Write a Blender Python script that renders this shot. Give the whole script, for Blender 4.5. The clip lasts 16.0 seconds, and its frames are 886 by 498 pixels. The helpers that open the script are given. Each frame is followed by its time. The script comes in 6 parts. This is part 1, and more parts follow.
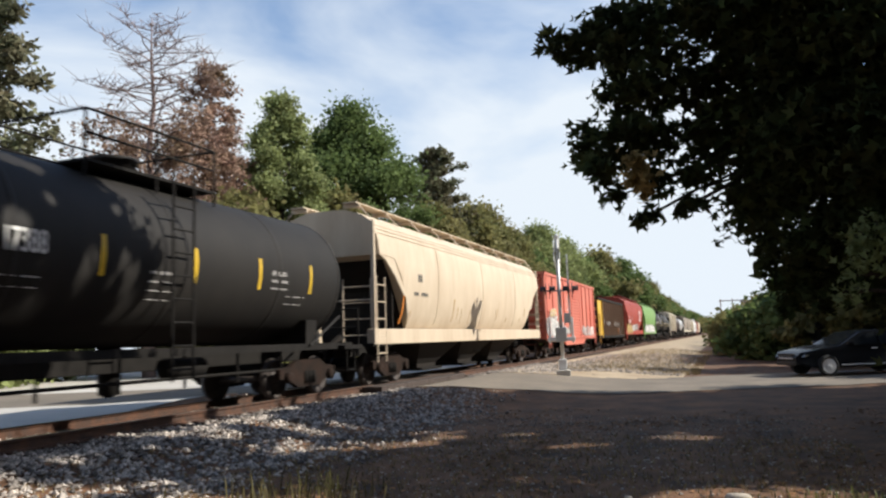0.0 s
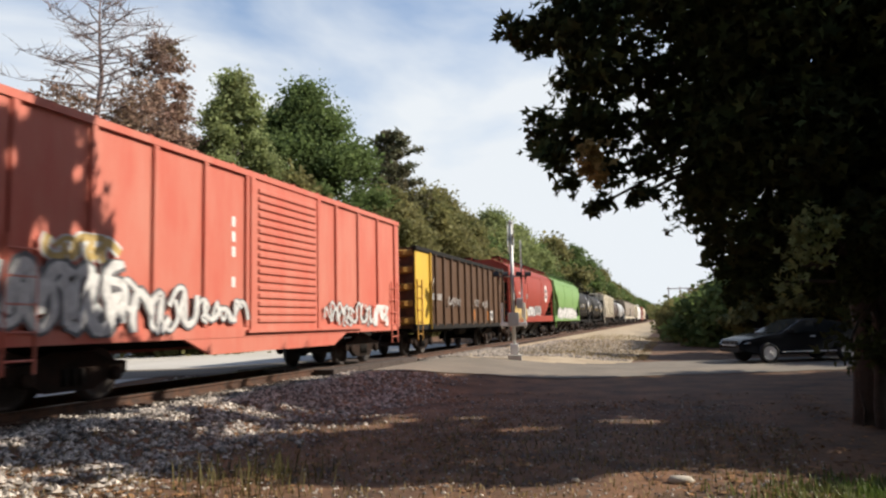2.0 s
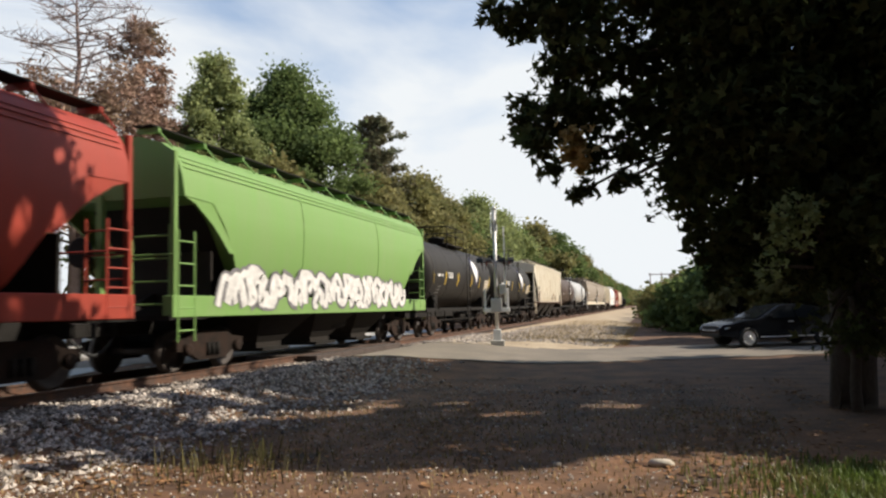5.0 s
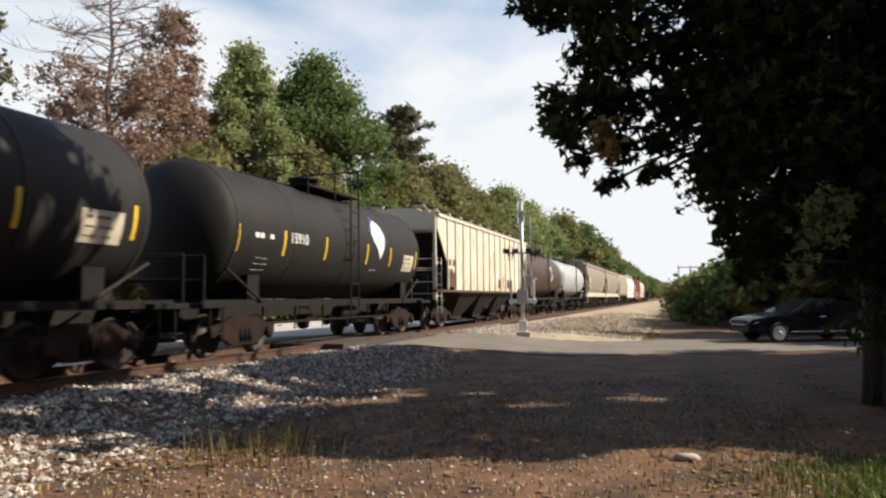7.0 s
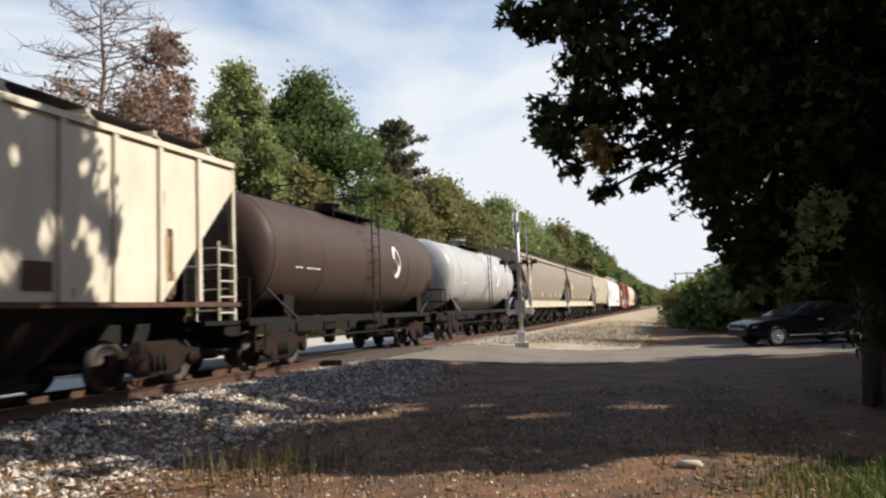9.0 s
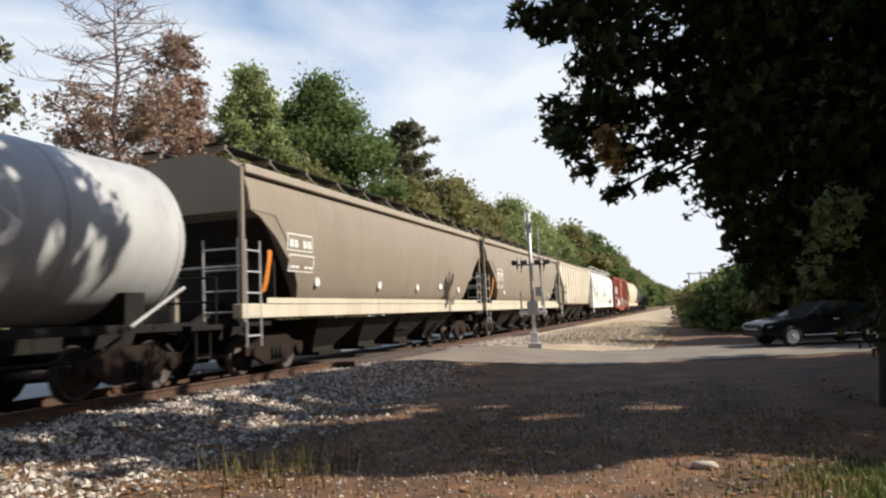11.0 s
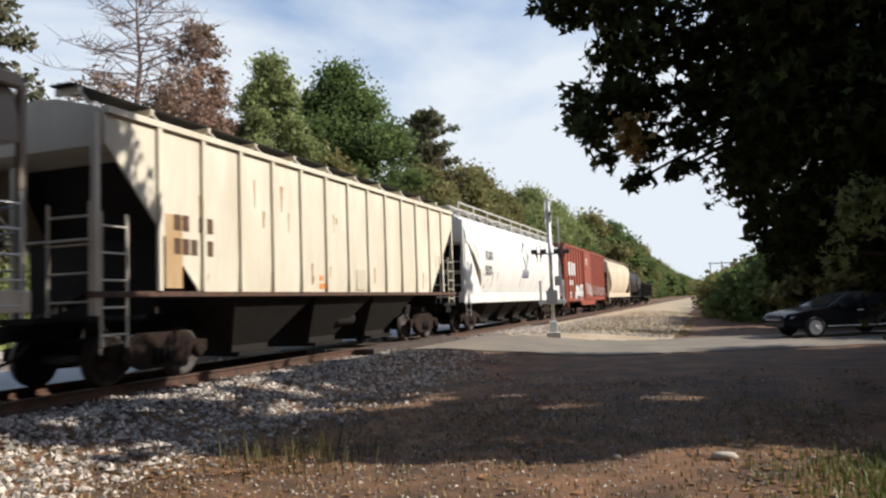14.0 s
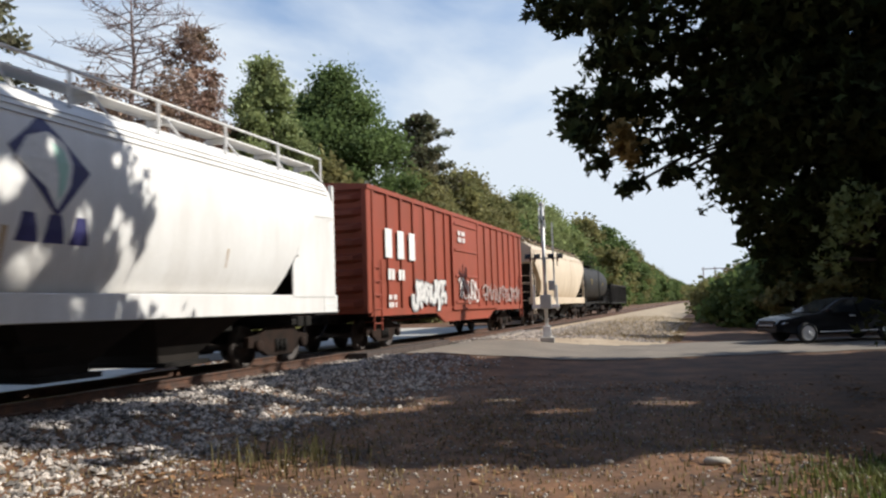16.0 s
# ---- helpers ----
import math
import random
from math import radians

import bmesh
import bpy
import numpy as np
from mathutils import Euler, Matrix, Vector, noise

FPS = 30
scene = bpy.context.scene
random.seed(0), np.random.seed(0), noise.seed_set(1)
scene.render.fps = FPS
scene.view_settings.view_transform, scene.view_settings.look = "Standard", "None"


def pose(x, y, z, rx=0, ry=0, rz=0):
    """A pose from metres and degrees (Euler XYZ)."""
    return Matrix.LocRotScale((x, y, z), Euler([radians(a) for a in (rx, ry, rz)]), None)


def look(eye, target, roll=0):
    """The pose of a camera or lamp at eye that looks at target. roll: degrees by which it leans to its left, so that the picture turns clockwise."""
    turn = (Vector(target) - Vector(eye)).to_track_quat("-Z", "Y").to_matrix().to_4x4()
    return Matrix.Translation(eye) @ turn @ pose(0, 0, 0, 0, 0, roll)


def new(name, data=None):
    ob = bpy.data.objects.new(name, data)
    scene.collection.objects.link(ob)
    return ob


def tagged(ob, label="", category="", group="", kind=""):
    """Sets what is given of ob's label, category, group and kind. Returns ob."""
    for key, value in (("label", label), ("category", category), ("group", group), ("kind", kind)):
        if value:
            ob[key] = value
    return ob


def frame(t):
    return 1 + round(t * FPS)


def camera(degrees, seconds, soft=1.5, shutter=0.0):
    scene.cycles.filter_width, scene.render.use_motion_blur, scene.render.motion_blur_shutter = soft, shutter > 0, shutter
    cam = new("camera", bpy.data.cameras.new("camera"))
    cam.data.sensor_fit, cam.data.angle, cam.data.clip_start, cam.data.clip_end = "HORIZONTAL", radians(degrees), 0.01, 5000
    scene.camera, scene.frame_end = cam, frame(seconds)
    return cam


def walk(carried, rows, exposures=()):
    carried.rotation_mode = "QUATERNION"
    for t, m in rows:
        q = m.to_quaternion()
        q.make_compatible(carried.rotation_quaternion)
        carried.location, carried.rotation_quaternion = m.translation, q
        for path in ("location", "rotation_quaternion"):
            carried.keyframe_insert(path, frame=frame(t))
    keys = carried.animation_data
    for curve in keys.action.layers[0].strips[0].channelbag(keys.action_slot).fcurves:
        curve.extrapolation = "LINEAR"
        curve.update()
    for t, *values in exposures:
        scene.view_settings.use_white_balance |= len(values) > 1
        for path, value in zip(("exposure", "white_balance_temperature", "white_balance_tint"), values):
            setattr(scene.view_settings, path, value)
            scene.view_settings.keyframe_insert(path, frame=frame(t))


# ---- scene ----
cam = camera(62.0, 16.0, soft=2.3, shutter=0.2)
PATH = [
    (0.0, pose(0, 0, 1.6, 97.09, 2.00, 20.83)),
    (0.5, pose(0, 0, 1.6, 97.20, 1.20, 19.57)),
    (1.0, pose(0, 0, 1.6, 96.61, 1.34, 18.80)),
    (1.5, pose(0, 0, 1.6, 96.49, 1.18, 17.68)),
    (2.0, pose(0, 0, 1.6, 95.75, 1.33, 17.20)),
    (2.5, pose(0, 0, 1.6, 95.56, 1.45, 17.08)),
    (3.0, pose(0, 0, 1.6, 95.75, 1.05, 17.28)),
    (3.5, pose(0, 0, 1.6, 95.57, 1.20, 16.87)),
    (4.0, pose(0, 0, 1.6, 95.13, 1.47, 16.03)),
    (6.3, pose(0, 0, 1.6, 94.50, 1.35, 15.78)),
    (6.5, pose(0, 0, 1.6, 94.73, 0.92, 15.33)),
    (7.0, pose(0, 0, 1.6, 93.90, 0.65, 17.91)),
    (7.5, pose(0, 0, 1.6, 94.26, 1.48, 18.92)),
    (8.0, pose(0, 0, 1.6, 93.75, 2.12, 18.05)),
    (8.5, pose(0, 0, 1.6, 94.83, 1.97, 17.92)),
    (9.0, pose(0, 0, 1.6, 94.90, 2.25, 17.73)),
    (11.5, pose(0, 0, 1.6, 95.02, 2.30, 19.16)),
    (12.0, pose(0, 0, 1.6, 94.94, 2.20, 19.77)),
    (12.5, pose(0, 0, 1.6, 94.44, 2.61, 20.30)),
    (13.0, pose(0, 0, 1.6, 94.44, 2.46, 20.06)),
    (13.5, pose(0, 0, 1.6, 94.13, 1.90, 20.04)),
    (14.0, pose(0, 0, 1.6, 94.20, 2.13, 20.17)),
    (14.5, pose(0, 0, 1.6, 94.16, 2.43, 20.50)),
    (15.0, pose(0, 0, 1.6, 94.37, 2.17, 20.45)),
    (15.5, pose(0, 0, 1.6, 93.99, 2.03, 20.31)),
    (16.0, pose(0, 0, 1.6, 94.51, 1.89, 19.68)),
]
walk(cam, PATH, exposures=[(0.0, 0.50, 6250, 9), (1.0, 0.44, 6350, 10), (2.5, 0.50, 6600, 10), (4.2, 0.52, 6650, 10), (6.3, 0.56, 6750, 10), (8.2, 0.58, 6700, 10),
                           (9.0, 0.50, 6500, 10), (11.3, 0.58, 6500, 10), (13.2, 0.56, 6450, 10), (14.0, 0.45, 6300, 10), (15.0, 0.40, 6150, 9), (16.0, 0.40, 6100, 9)])

# ---- light ----
SUN = Vector((0.84, 0.30, 0.66)).normalized()     # towards the sun
world = bpy.data.worlds.new("sky")
scene.world = world
world.use_nodes = True
wn, wl = world.node_tree.nodes, world.node_tree.links
wn.clear()
w_out = wn.new("ShaderNodeOutputWorld")
w_bg = wn.new("ShaderNodeBackground")
w_sky = wn.new("ShaderNodeTexSky")
w_sky.sky_type = "NISHITA"
w_sky.sun_disc = False
w_sky.sun_elevation = math.asin(SUN.z)
w_sky.sun_rotation = math.atan2(SUN.x, SUN.y)
w_sky.dust_density = 1.0
w_sky.ozone_density = 2.0
w_co = wn.new("ShaderNodeTexCoord")
w_map = wn.new("ShaderNodeMapping")
w_map.inputs["Scale"].default_value = (1.0, 1.0, 2.6)
w_map.inputs["Rotation"].default_value = (0.25, 0.1, 0.6)
w_noise = wn.new("ShaderNodeTexNoise")
w_noise.inputs["Scale"].default_value = 2.1
w_noise.inputs["Detail"].default_value = 6
w_noise.inputs["Roughness"].default_value = 0.5
w_noise.inputs["Distortion"].default_value = 0.4
w_ramp = wn.new("ShaderNodeValToRGB")
w_ramp.color_ramp.elements[0].position = 0.36
w_ramp.color_ramp.elements[0].color = (0.10, 0.10, 0.10, 1)
w_ramp.color_ramp.elements[1].position = 0.60
# the cloud veil thickens towards the horizon
w_sep = wn.new("ShaderNodeSeparateXYZ")
w_veil = wn.new("ShaderNodeMapRange")
w_veil.inputs["From Min"].default_value = 0.02
w_veil.inputs["From Max"].default_value = 0.75
w_veil.inputs["To Min"].default_value = 0.26
w_veil.inputs["To Max"].default_value = -0.24
w_add = wn.new("ShaderNodeMath")
w_add.operation = "ADD"
w_mix = wn.new("ShaderNodeMix")
w_mix.data_type = "RGBA"
w_mix.inputs["B"].default_value = (6.7, 7.1, 7.5, 1)
wl.new(w_co.outputs["Generated"], w_map.inputs["Vector"])
wl.new(w_map.outputs["Vector"], w_noise.inputs["Vector"])
wl.new(w_co.outputs["Generated"], w_sep.inputs["Vector"])
wl.new(w_sep.outputs["Z"], w_veil.inputs["Value"])
wl.new(w_noise.outputs["Fac"], w_add.inputs[0])
wl.new(w_veil.outputs["Result"], w_add.inputs[1])
wl.new(w_add.outputs["Value"], w_ramp.inputs["Fac"])
wl.new(w_ramp.outputs["Color"], w_mix.inputs["Factor"])
w_sat = wn.new("ShaderNodeHueSaturation")
w_sat.inputs["Saturation"].default_value = 1.25
w_sat.inputs["Value"].default_value = 1.35
wl.new(w_sky.outputs["Color"], w_sat.inputs["Color"])
wl.new(w_sat.outputs["Color"], w_mix.inputs["A"])
wl.new(w_mix.outputs["Result"], w_bg.inputs["Color"])
w_bg.inputs["Strength"].default_value = 0.09
wl.new(w_bg.outputs["Background"], w_out.inputs["Surface"])
sun = new("sun", bpy.data.lights.new("sun", "SUN"))
sun.data.energy = 5.0
sun.data.angle = radians(0.53)
sun.data.color = (1.0, 0.93, 0.82)
sun.matrix_world = look((0, 0, 60), Vector((0, 0, 60)) - SUN)

# ---- materials ----


def surf(name, col, rough=0.7, metal=0.0, var=0.3, scale=3.0, bump=0.15, col2=None, streak=0.0, island=0.0, spec=0.5, trans=0.0, fine=40.0):
    """A worn surface: two scales of noise in the colour, optional vertical streaks, a random shade per piece, fine relief."""
    m = bpy.data.materials.new(name)
    m.use_nodes = True
    n, l = m.node_tree.nodes, m.node_tree.links
    b = n["Principled BSDF"]
    co = n.new("ShaderNodeTexCoord")
    big = n.new("ShaderNodeTexNoise")
    big.inputs["Scale"].default_value = scale
    big.inputs["Detail"].default_value = 5
    big.inputs["Roughness"].default_value = 0.65
    small = n.new("ShaderNodeTexNoise")
    small.inputs["Scale"].default_value = fine
    small.inputs["Detail"].default_value = 3
    vec = co.outputs["Object"]
    if streak:
        mp = n.new("ShaderNodeMapping")
        mp.inputs["Scale"].default_value = (1, 1, streak)
        l.new(vec, mp.inputs["Vector"])
        l.new(mp.outputs["Vector"], big.inputs["Vector"])
    else:
        l.new(vec, big.inputs["Vector"])
    l.new(vec, small.inputs["Vector"])
    ramp = n.new("ShaderNodeValToRGB")
    ramp.color_ramp.elements[0].position = 0.35
    ramp.color_ramp.elements[1].position = 0.68
    l.new(big.outputs["Fac"], ramp.inputs["Fac"])
    c2 = col2 or tuple(c * (1 - var) for c in col)
    mix = n.new("ShaderNodeMix")
    mix.data_type = "RGBA"
    mix.inputs["A"].default_value = (*col, 1)
    mix.inputs["B"].default_value = (*c2, 1)
    l.new(ramp.outputs["Color"], mix.inputs["Factor"])
    hsv = n.new("ShaderNodeHueSaturation")
    mr = n.new("ShaderNodeMapRange")
    mr.inputs["To Min"].default_value = 1 - var * 0.7
    mr.inputs["To Max"].default_value = 1 + var * 0.7
    l.new(small.outputs["Fac"], mr.inputs["Value"])
    l.new(mix.outputs["Result"], hsv.inputs["Color"])
    val = mr.outputs["Result"]
    if island:
        geo = n.new("ShaderNodeNewGeometry")
        m2 = n.new("ShaderNodeMapRange")
        m2.inputs["To Min"].default_value = 1 - island
        m2.inputs["To Max"].default_value = 1 + island
        l.new(geo.outputs["Random Per Island"], m2.inputs["Value"])
        mu = n.new("ShaderNodeMath")
        mu.operation = "MULTIPLY"
        l.new(val, mu.inputs[0])
        l.new(m2.outputs["Result"], mu.inputs[1])
        val = mu.outputs["Value"]
    l.new(val, hsv.inputs["Value"])
    l.new(hsv.outputs["Color"], b.inputs["Base Color"])
    b.inputs["Roughness"].default_value = rough
    b.inputs["Metallic"].default_value = metal
    b.inputs["Specular IOR Level"].default_value = spec
    if bump:
        bp = n.new("ShaderNodeBump")
        bp.inputs["Strength"].default_value = bump
        bp.inputs["Distance"].default_value = 0.02
        l.new(small.outputs["Fac"], bp.inputs["Height"])
        l.new(bp.outputs["Normal"], b.inputs["Normal"])
    if trans:
        tr = n.new("ShaderNodeBsdfTranslucent")
        l.new(hsv.outputs["Color"], tr.inputs["Color"])
        ms = n.new("ShaderNodeMixShader")
        ms.inputs["Fac"].default_value = trans
        l.new(b.outputs["BSDF"], ms.inputs[1])
        l.new(tr.outputs["BSDF"], ms.inputs[2])
        l.new(ms.outputs["Shader"], n["Material Output"].inputs["Surface"])
    return m


def paint(name, col, dirt=(0.16, 0.12, 0.09), rough=0.55, streak=0.25, scale=1.6, var=0.12):
    """Weathered railway paint with downward streaks of grime."""
    c2 = tuple(0.62 * c + 0.38 * d for c, d in zip(col, dirt))
    return surf(name, col, rough, 0.0, var, scale, 0.06, c2, streak, spec=0.22)


M_GRIME = surf("grimy_steel", (0.016, 0.014, 0.012), 0.9, 0.0, 0.4, 4, spec=0.2)
M_RUST = surf("rusty_steel", (0.105, 0.046, 0.023), 0.85, 0.0, 0.45, 5, 0.3, (0.042, 0.026, 0.019))
M_TRUCK = surf("grimy_rusted_casting", (0.030, 0.017, 0.012), 0.9, 0.0, 0.5, 3, 0.3, (0.013, 0.010, 0.008), spec=0.15)
M_RAILTOP = surf("worn_rail_steel", (0.32, 0.29, 0.27), 0.35, 0.9, 0.2, 8)
M_WHEEL = surf("wheel_steel", (0.055, 0.042, 0.035), 0.7, 0.2, 0.4, 6)
M_BEIGE = paint("beige_paint", (0.56, 0.465, 0.345), (0.30, 0.2, 0.12))
M_CREAM = paint("cream_paint", (0.62, 0.57, 0.46), (0.34, 0.24, 0.14))
M_WHITE = paint("white_paint", (0.68, 0.66, 0.63), (0.42, 0.38, 0.33), 0.45)
M_TAN = paint("grey_paint", (0.235, 0.195, 0.15), (0.15, 0.115, 0.085))
M_TANTRIM = paint("pale_trim_paint", (0.55, 0.49, 0.38), (0.2, 0.15, 0.1))
M_TANEAVE = paint("lighter_tan_paint", (0.33, 0.28, 0.22), (0.2, 0.16, 0.12))
M_BOXRED = paint("faded_red_paint", (0.50, 0.125, 0.085), (0.55, 0.3, 0.22))
M_BOXDARK = paint("oxide_red_paint", (0.27, 0.062, 0.036), (0.1, 0.05, 0.03))
M_HOPRED = paint("red_paint", (0.285, 0.040, 0.024), (0.13, 0.04, 0.025))
M_GREEN = paint("green_paint", (0.15, 0.27, 0.075), (0.2, 0.25, 0.12))
M_BROWN = paint("brown_paint", (0.10, 0.055, 0.032), (0.05, 0.035, 0.025))
M_YELLOW = paint("yellow_paint", (0.62, 0.40, 0.055), (0.25, 0.13, 0.05))
# yellow darkened for rust and for the end turned from the sun
M_YELLOWEND = paint("rusty_shaded_yellow_paint", (0.42, 0.22, 0.045), (0.10, 0.05, 0.03), scale=3.0)
M_BLACK = paint("black_tank_paint", (0.017, 0.0155, 0.014), (0.036, 0.031, 0.026), 0.65)
M_TANKBROWN = paint("brown_tank_paint", (0.065, 0.042, 0.032), (0.03, 0.025, 0.02), 0.55)
M_TANKGREY = paint("grey_tank_paint", (0.40, 0.40, 0.39), (0.12, 0.1, 0.09), 0.4)
# near black for grime and for the shade inside recesses
M_DARKIN = surf("grimy_shaded_steel", (0.020, 0.016, 0.013), 0.85, 0.0, 0.3, 3, spec=0.2)
M_MARKW = surf("white_lettering", (0.72, 0.70, 0.66), 0.6, 0, 0.2, 9, 0)
M_MARKG = surf("grey_lettering", (0.33, 0.31, 0.29), 0.6, 0, 0.2, 9, 0)
M_MARKY = surf("yellow_reflector", (0.80, 0.52, 0.03), 0.4, 0, 0.15, 9, 0)
M_MARKO = surf("orange_reflector", (0.66, 0.22, 0.03), 0.5, 0, 0.2, 9, 0)
M_MARKK = surf("black_lettering", (0.03, 0.03, 0.03), 0.6, 0, 0.2, 9, 0)
M_MARKB = surf("blue_decal", (0.03, 0.028, 0.11), 0.5, 0, 0.1, 9, 0)
M_MARKC = surf("teal_decal", (0.35, 0.55, 0.45), 0.5, 0, 0.1, 9, 0)
M_GRAF1 = surf("white_spray_paint", (0.66, 0.64, 0.60), 0.6, 0, 0.4, 5, 0, (0.4, 0.38, 0.36))
M_GRAF2 = surf("ochre_spray_paint", (0.55, 0.38, 0.13), 0.6, 0, 0.4, 5, 0)
M_GRAF3 = surf("grey_spray_paint", (0.16, 0.15, 0.15), 0.6, 0, 0.4, 5, 0)
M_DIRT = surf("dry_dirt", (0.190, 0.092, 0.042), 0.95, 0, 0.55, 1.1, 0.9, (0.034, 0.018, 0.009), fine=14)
M_SAND = surf("sandy_gravel", (0.42, 0.33, 0.22), 0.95, 0, 0.3, 0.7, 0.8, (0.30, 0.225, 0.14), fine=9)
M_ASPHALT = surf("old_asphalt", (0.20, 0.165, 0.125), 0.95, 0, 0.3, 0.5, 0.5, (0.125, 0.105, 0.08), fine=30)
M_CONCRETE = surf("pale_concrete", (0.50, 0.47, 0.42), 0.9, 0, 0.2, 0.3, 0.3, (0.42, 0.39, 0.34), fine=20)
M_STONE = surf("ballast_stone", (0.44, 0.375, 0.31), 0.9, 0, 0.3, 8, 0.3, (0.20, 0.18, 0.165), island=0.7)
M_TIE = surf("creosoted_wood", (0.07, 0.05, 0.04), 0.9, 0, 0.4, 6, 0.5)
M_BARK = surf("rough_bark", (0.055, 0.042, 0.032), 0.95, 0, 0.4, 5, 0.9, fine=18)
M_BARKPALE = surf("dead_grey_bark", (0.23, 0.165, 0.145), 0.95, 0, 0.3, 5, 0.6)
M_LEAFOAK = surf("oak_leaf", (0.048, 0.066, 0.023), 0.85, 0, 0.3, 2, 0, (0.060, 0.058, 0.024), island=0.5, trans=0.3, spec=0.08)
# the next three leaf colours are lightened to stand in for haze
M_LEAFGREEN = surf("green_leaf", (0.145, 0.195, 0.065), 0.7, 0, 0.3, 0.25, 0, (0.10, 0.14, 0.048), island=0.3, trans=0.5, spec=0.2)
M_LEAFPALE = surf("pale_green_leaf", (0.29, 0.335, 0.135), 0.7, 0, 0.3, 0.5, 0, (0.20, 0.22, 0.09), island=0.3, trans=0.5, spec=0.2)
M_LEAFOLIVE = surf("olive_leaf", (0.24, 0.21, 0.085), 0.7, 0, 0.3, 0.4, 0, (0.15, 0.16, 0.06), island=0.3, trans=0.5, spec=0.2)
M_NEEDLE = surf("pine_needles", (0.125, 0.14, 0.075), 0.7, 0, 0.3, 0.5, 0, (0.15, 0.115, 0.07), island=0.4, trans=0.3, spec=0.2)
M_BROWNLEAF = surf("dying_brown_needles", (0.33, 0.205, 0.155), 0.8, 0, 0.3, 0.5, 0, (0.20, 0.145, 0.09), island=0.4, trans=0.3, spec=0.2)
M_LITTER = surf("fallen_leaf", (0.30, 0.16, 0.075), 0.9, 0, 0.3, 2, 0, (0.17, 0.10, 0.055), island=0.5, trans=0.1, spec=0.1)
M_WITHERED = surf("withered_yellow_leaf", (0.42, 0.28, 0.10), 0.8, 0, 0.3, 2, 0, island=0.4, trans=0.5, spec=0.1)
M_GRASS = surf("grass_blade", (0.10, 0.15, 0.03), 0.6, 0, 0.3, 1, 0, (0.16, 0.14, 0.05), island=0.5, trans=0.3)
M_DRYGRASS = surf("dry_grass_blade", (0.30, 0.22, 0.10), 0.7, 0, 0.3, 1, 0, island=0.5, trans=0.2)
M_WEED = surf("dusty_weed_stalk", (0.085, 0.085, 0.032), 0.8, 0, 0.3, 1, 0, (0.13, 0.10, 0.045), island=0.5, trans=0.2, spec=0.1)
M_STAIN = surf("rust_stain", (0.34, 0.19, 0.085), 0.85, 0, 0.4, 3, 0, (0.45, 0.34, 0.2), streak=0.2, spec=0.1)
M_GALV = surf("galvanised_steel", (0.50, 0.49, 0.47), 0.45, 0.4, 0.15, 6)
M_SIGNW = surf("white_sign_sheet", (0.74, 0.73, 0.70), 0.5, 0, 0.1, 4, 0)
M_LENS = surf("dark_red_lens", (0.09, 0.01, 0.01), 0.2, 0, 0.1, 4, 0)
M_MATTEBLACK = surf("matte_black", (0.02, 0.02, 0.02), 0.7, 0, 0.2, 6)
M_CAR = surf("black_car_paint", (0.007, 0.008, 0.011), 0.25, 0.0, 0.1, 2, 0, spec=0.2)
M_CHROME = surf("bright_alloy", (0.78, 0.77, 0.75), 0.3, 0.4, 0.1, 6, 0)
M_RUBBER = surf("tyre_rubber", (0.02, 0.02, 0.02), 0.85, 0, 0.2, 20)
M_LAMP = surf("headlamp_lens", (0.45, 0.46, 0.47), 0.1, 0.3, 0.1, 6, 0)
M_GLASS = surf("dark_tinted_glass", (0.012, 0.014, 0.016), 0.1, 0, 0.05, 2, 0, spec=0.22)

for m in (M_BLACK, M_TANKBROWN, M_BROWN):
    m.node_tree.nodes["Principled BSDF"].inputs["Specular IOR Level"].default_value = 0.18

# ---- mesh helpers ----


def box(bm, x0, x1, y0, y1, z0, z1):
    v = [bm.verts.new(p) for p in ((x0, y0, z0), (x1, y0, z0), (x1, y1, z0), (x0, y1, z0), (x0, y0, z1), (x1, y0, z1), (x1, y1, z1), (x0, y1, z1))]
    for f in ((3, 2, 1, 0), (4, 5, 6, 7), (0, 1, 5, 4), (1, 2, 6, 5), (2, 3, 7, 6), (3, 0, 4, 7)):
        bm.faces.new([v[i] for i in f])
    return bm


def rings(bm, loops, cap=True, smooth=False):
    """Skins a row of closed loops of equal length."""
    vs = [[bm.verts.new(p) for p in lp] for lp in loops]
    k = len(vs[0])
    for a, b in zip(vs, vs[1:]):
        for i in range(k):
            f = bm.faces.new((a[i], a[(i + 1) % k], b[(i + 1) % k], b[i]))
            f.smooth = smooth
    if cap:
        bm.faces.new(vs[0][::-1])
        bm.faces.new(vs[-1])
    return bm


def tube(bm, a, b, r, r2=None, k=8):
    a, b = Vector(a), Vector(b)
    d = (b - a).normalized()
    u = d.orthogonal().normalized()
    w = d.cross(u)
    r2 = r if r2 is None else r2
    lp = []
    for p, q in ((a, r), (b, r2)):
        lp.append([p + (u * math.cos(i * math.tau / k) + w * math.sin(i * math.tau / k)) * q for i in range(k)])
    return rings(bm, lp, True, k > 6)


def lathe(bm, prof, axis="y", k=32, c=(0, 0, 0)):
    """Turns (radius, along) pairs about an axis through c."""
    lp = []
    for r, h in prof:
        ring = []
        for i in range(k):
            a, b = r * math.cos(i * math.tau / k), r * math.sin(i * math.tau / k)
            p = {"y": (a, h, b), "x": (h, a, b), "z": (a, b, h)}[axis]
            ring.append((p[0] + c[0], p[1] + c[1], p[2] + c[2]))
        lp.append(ring)
    return rings(bm, lp, True, True)


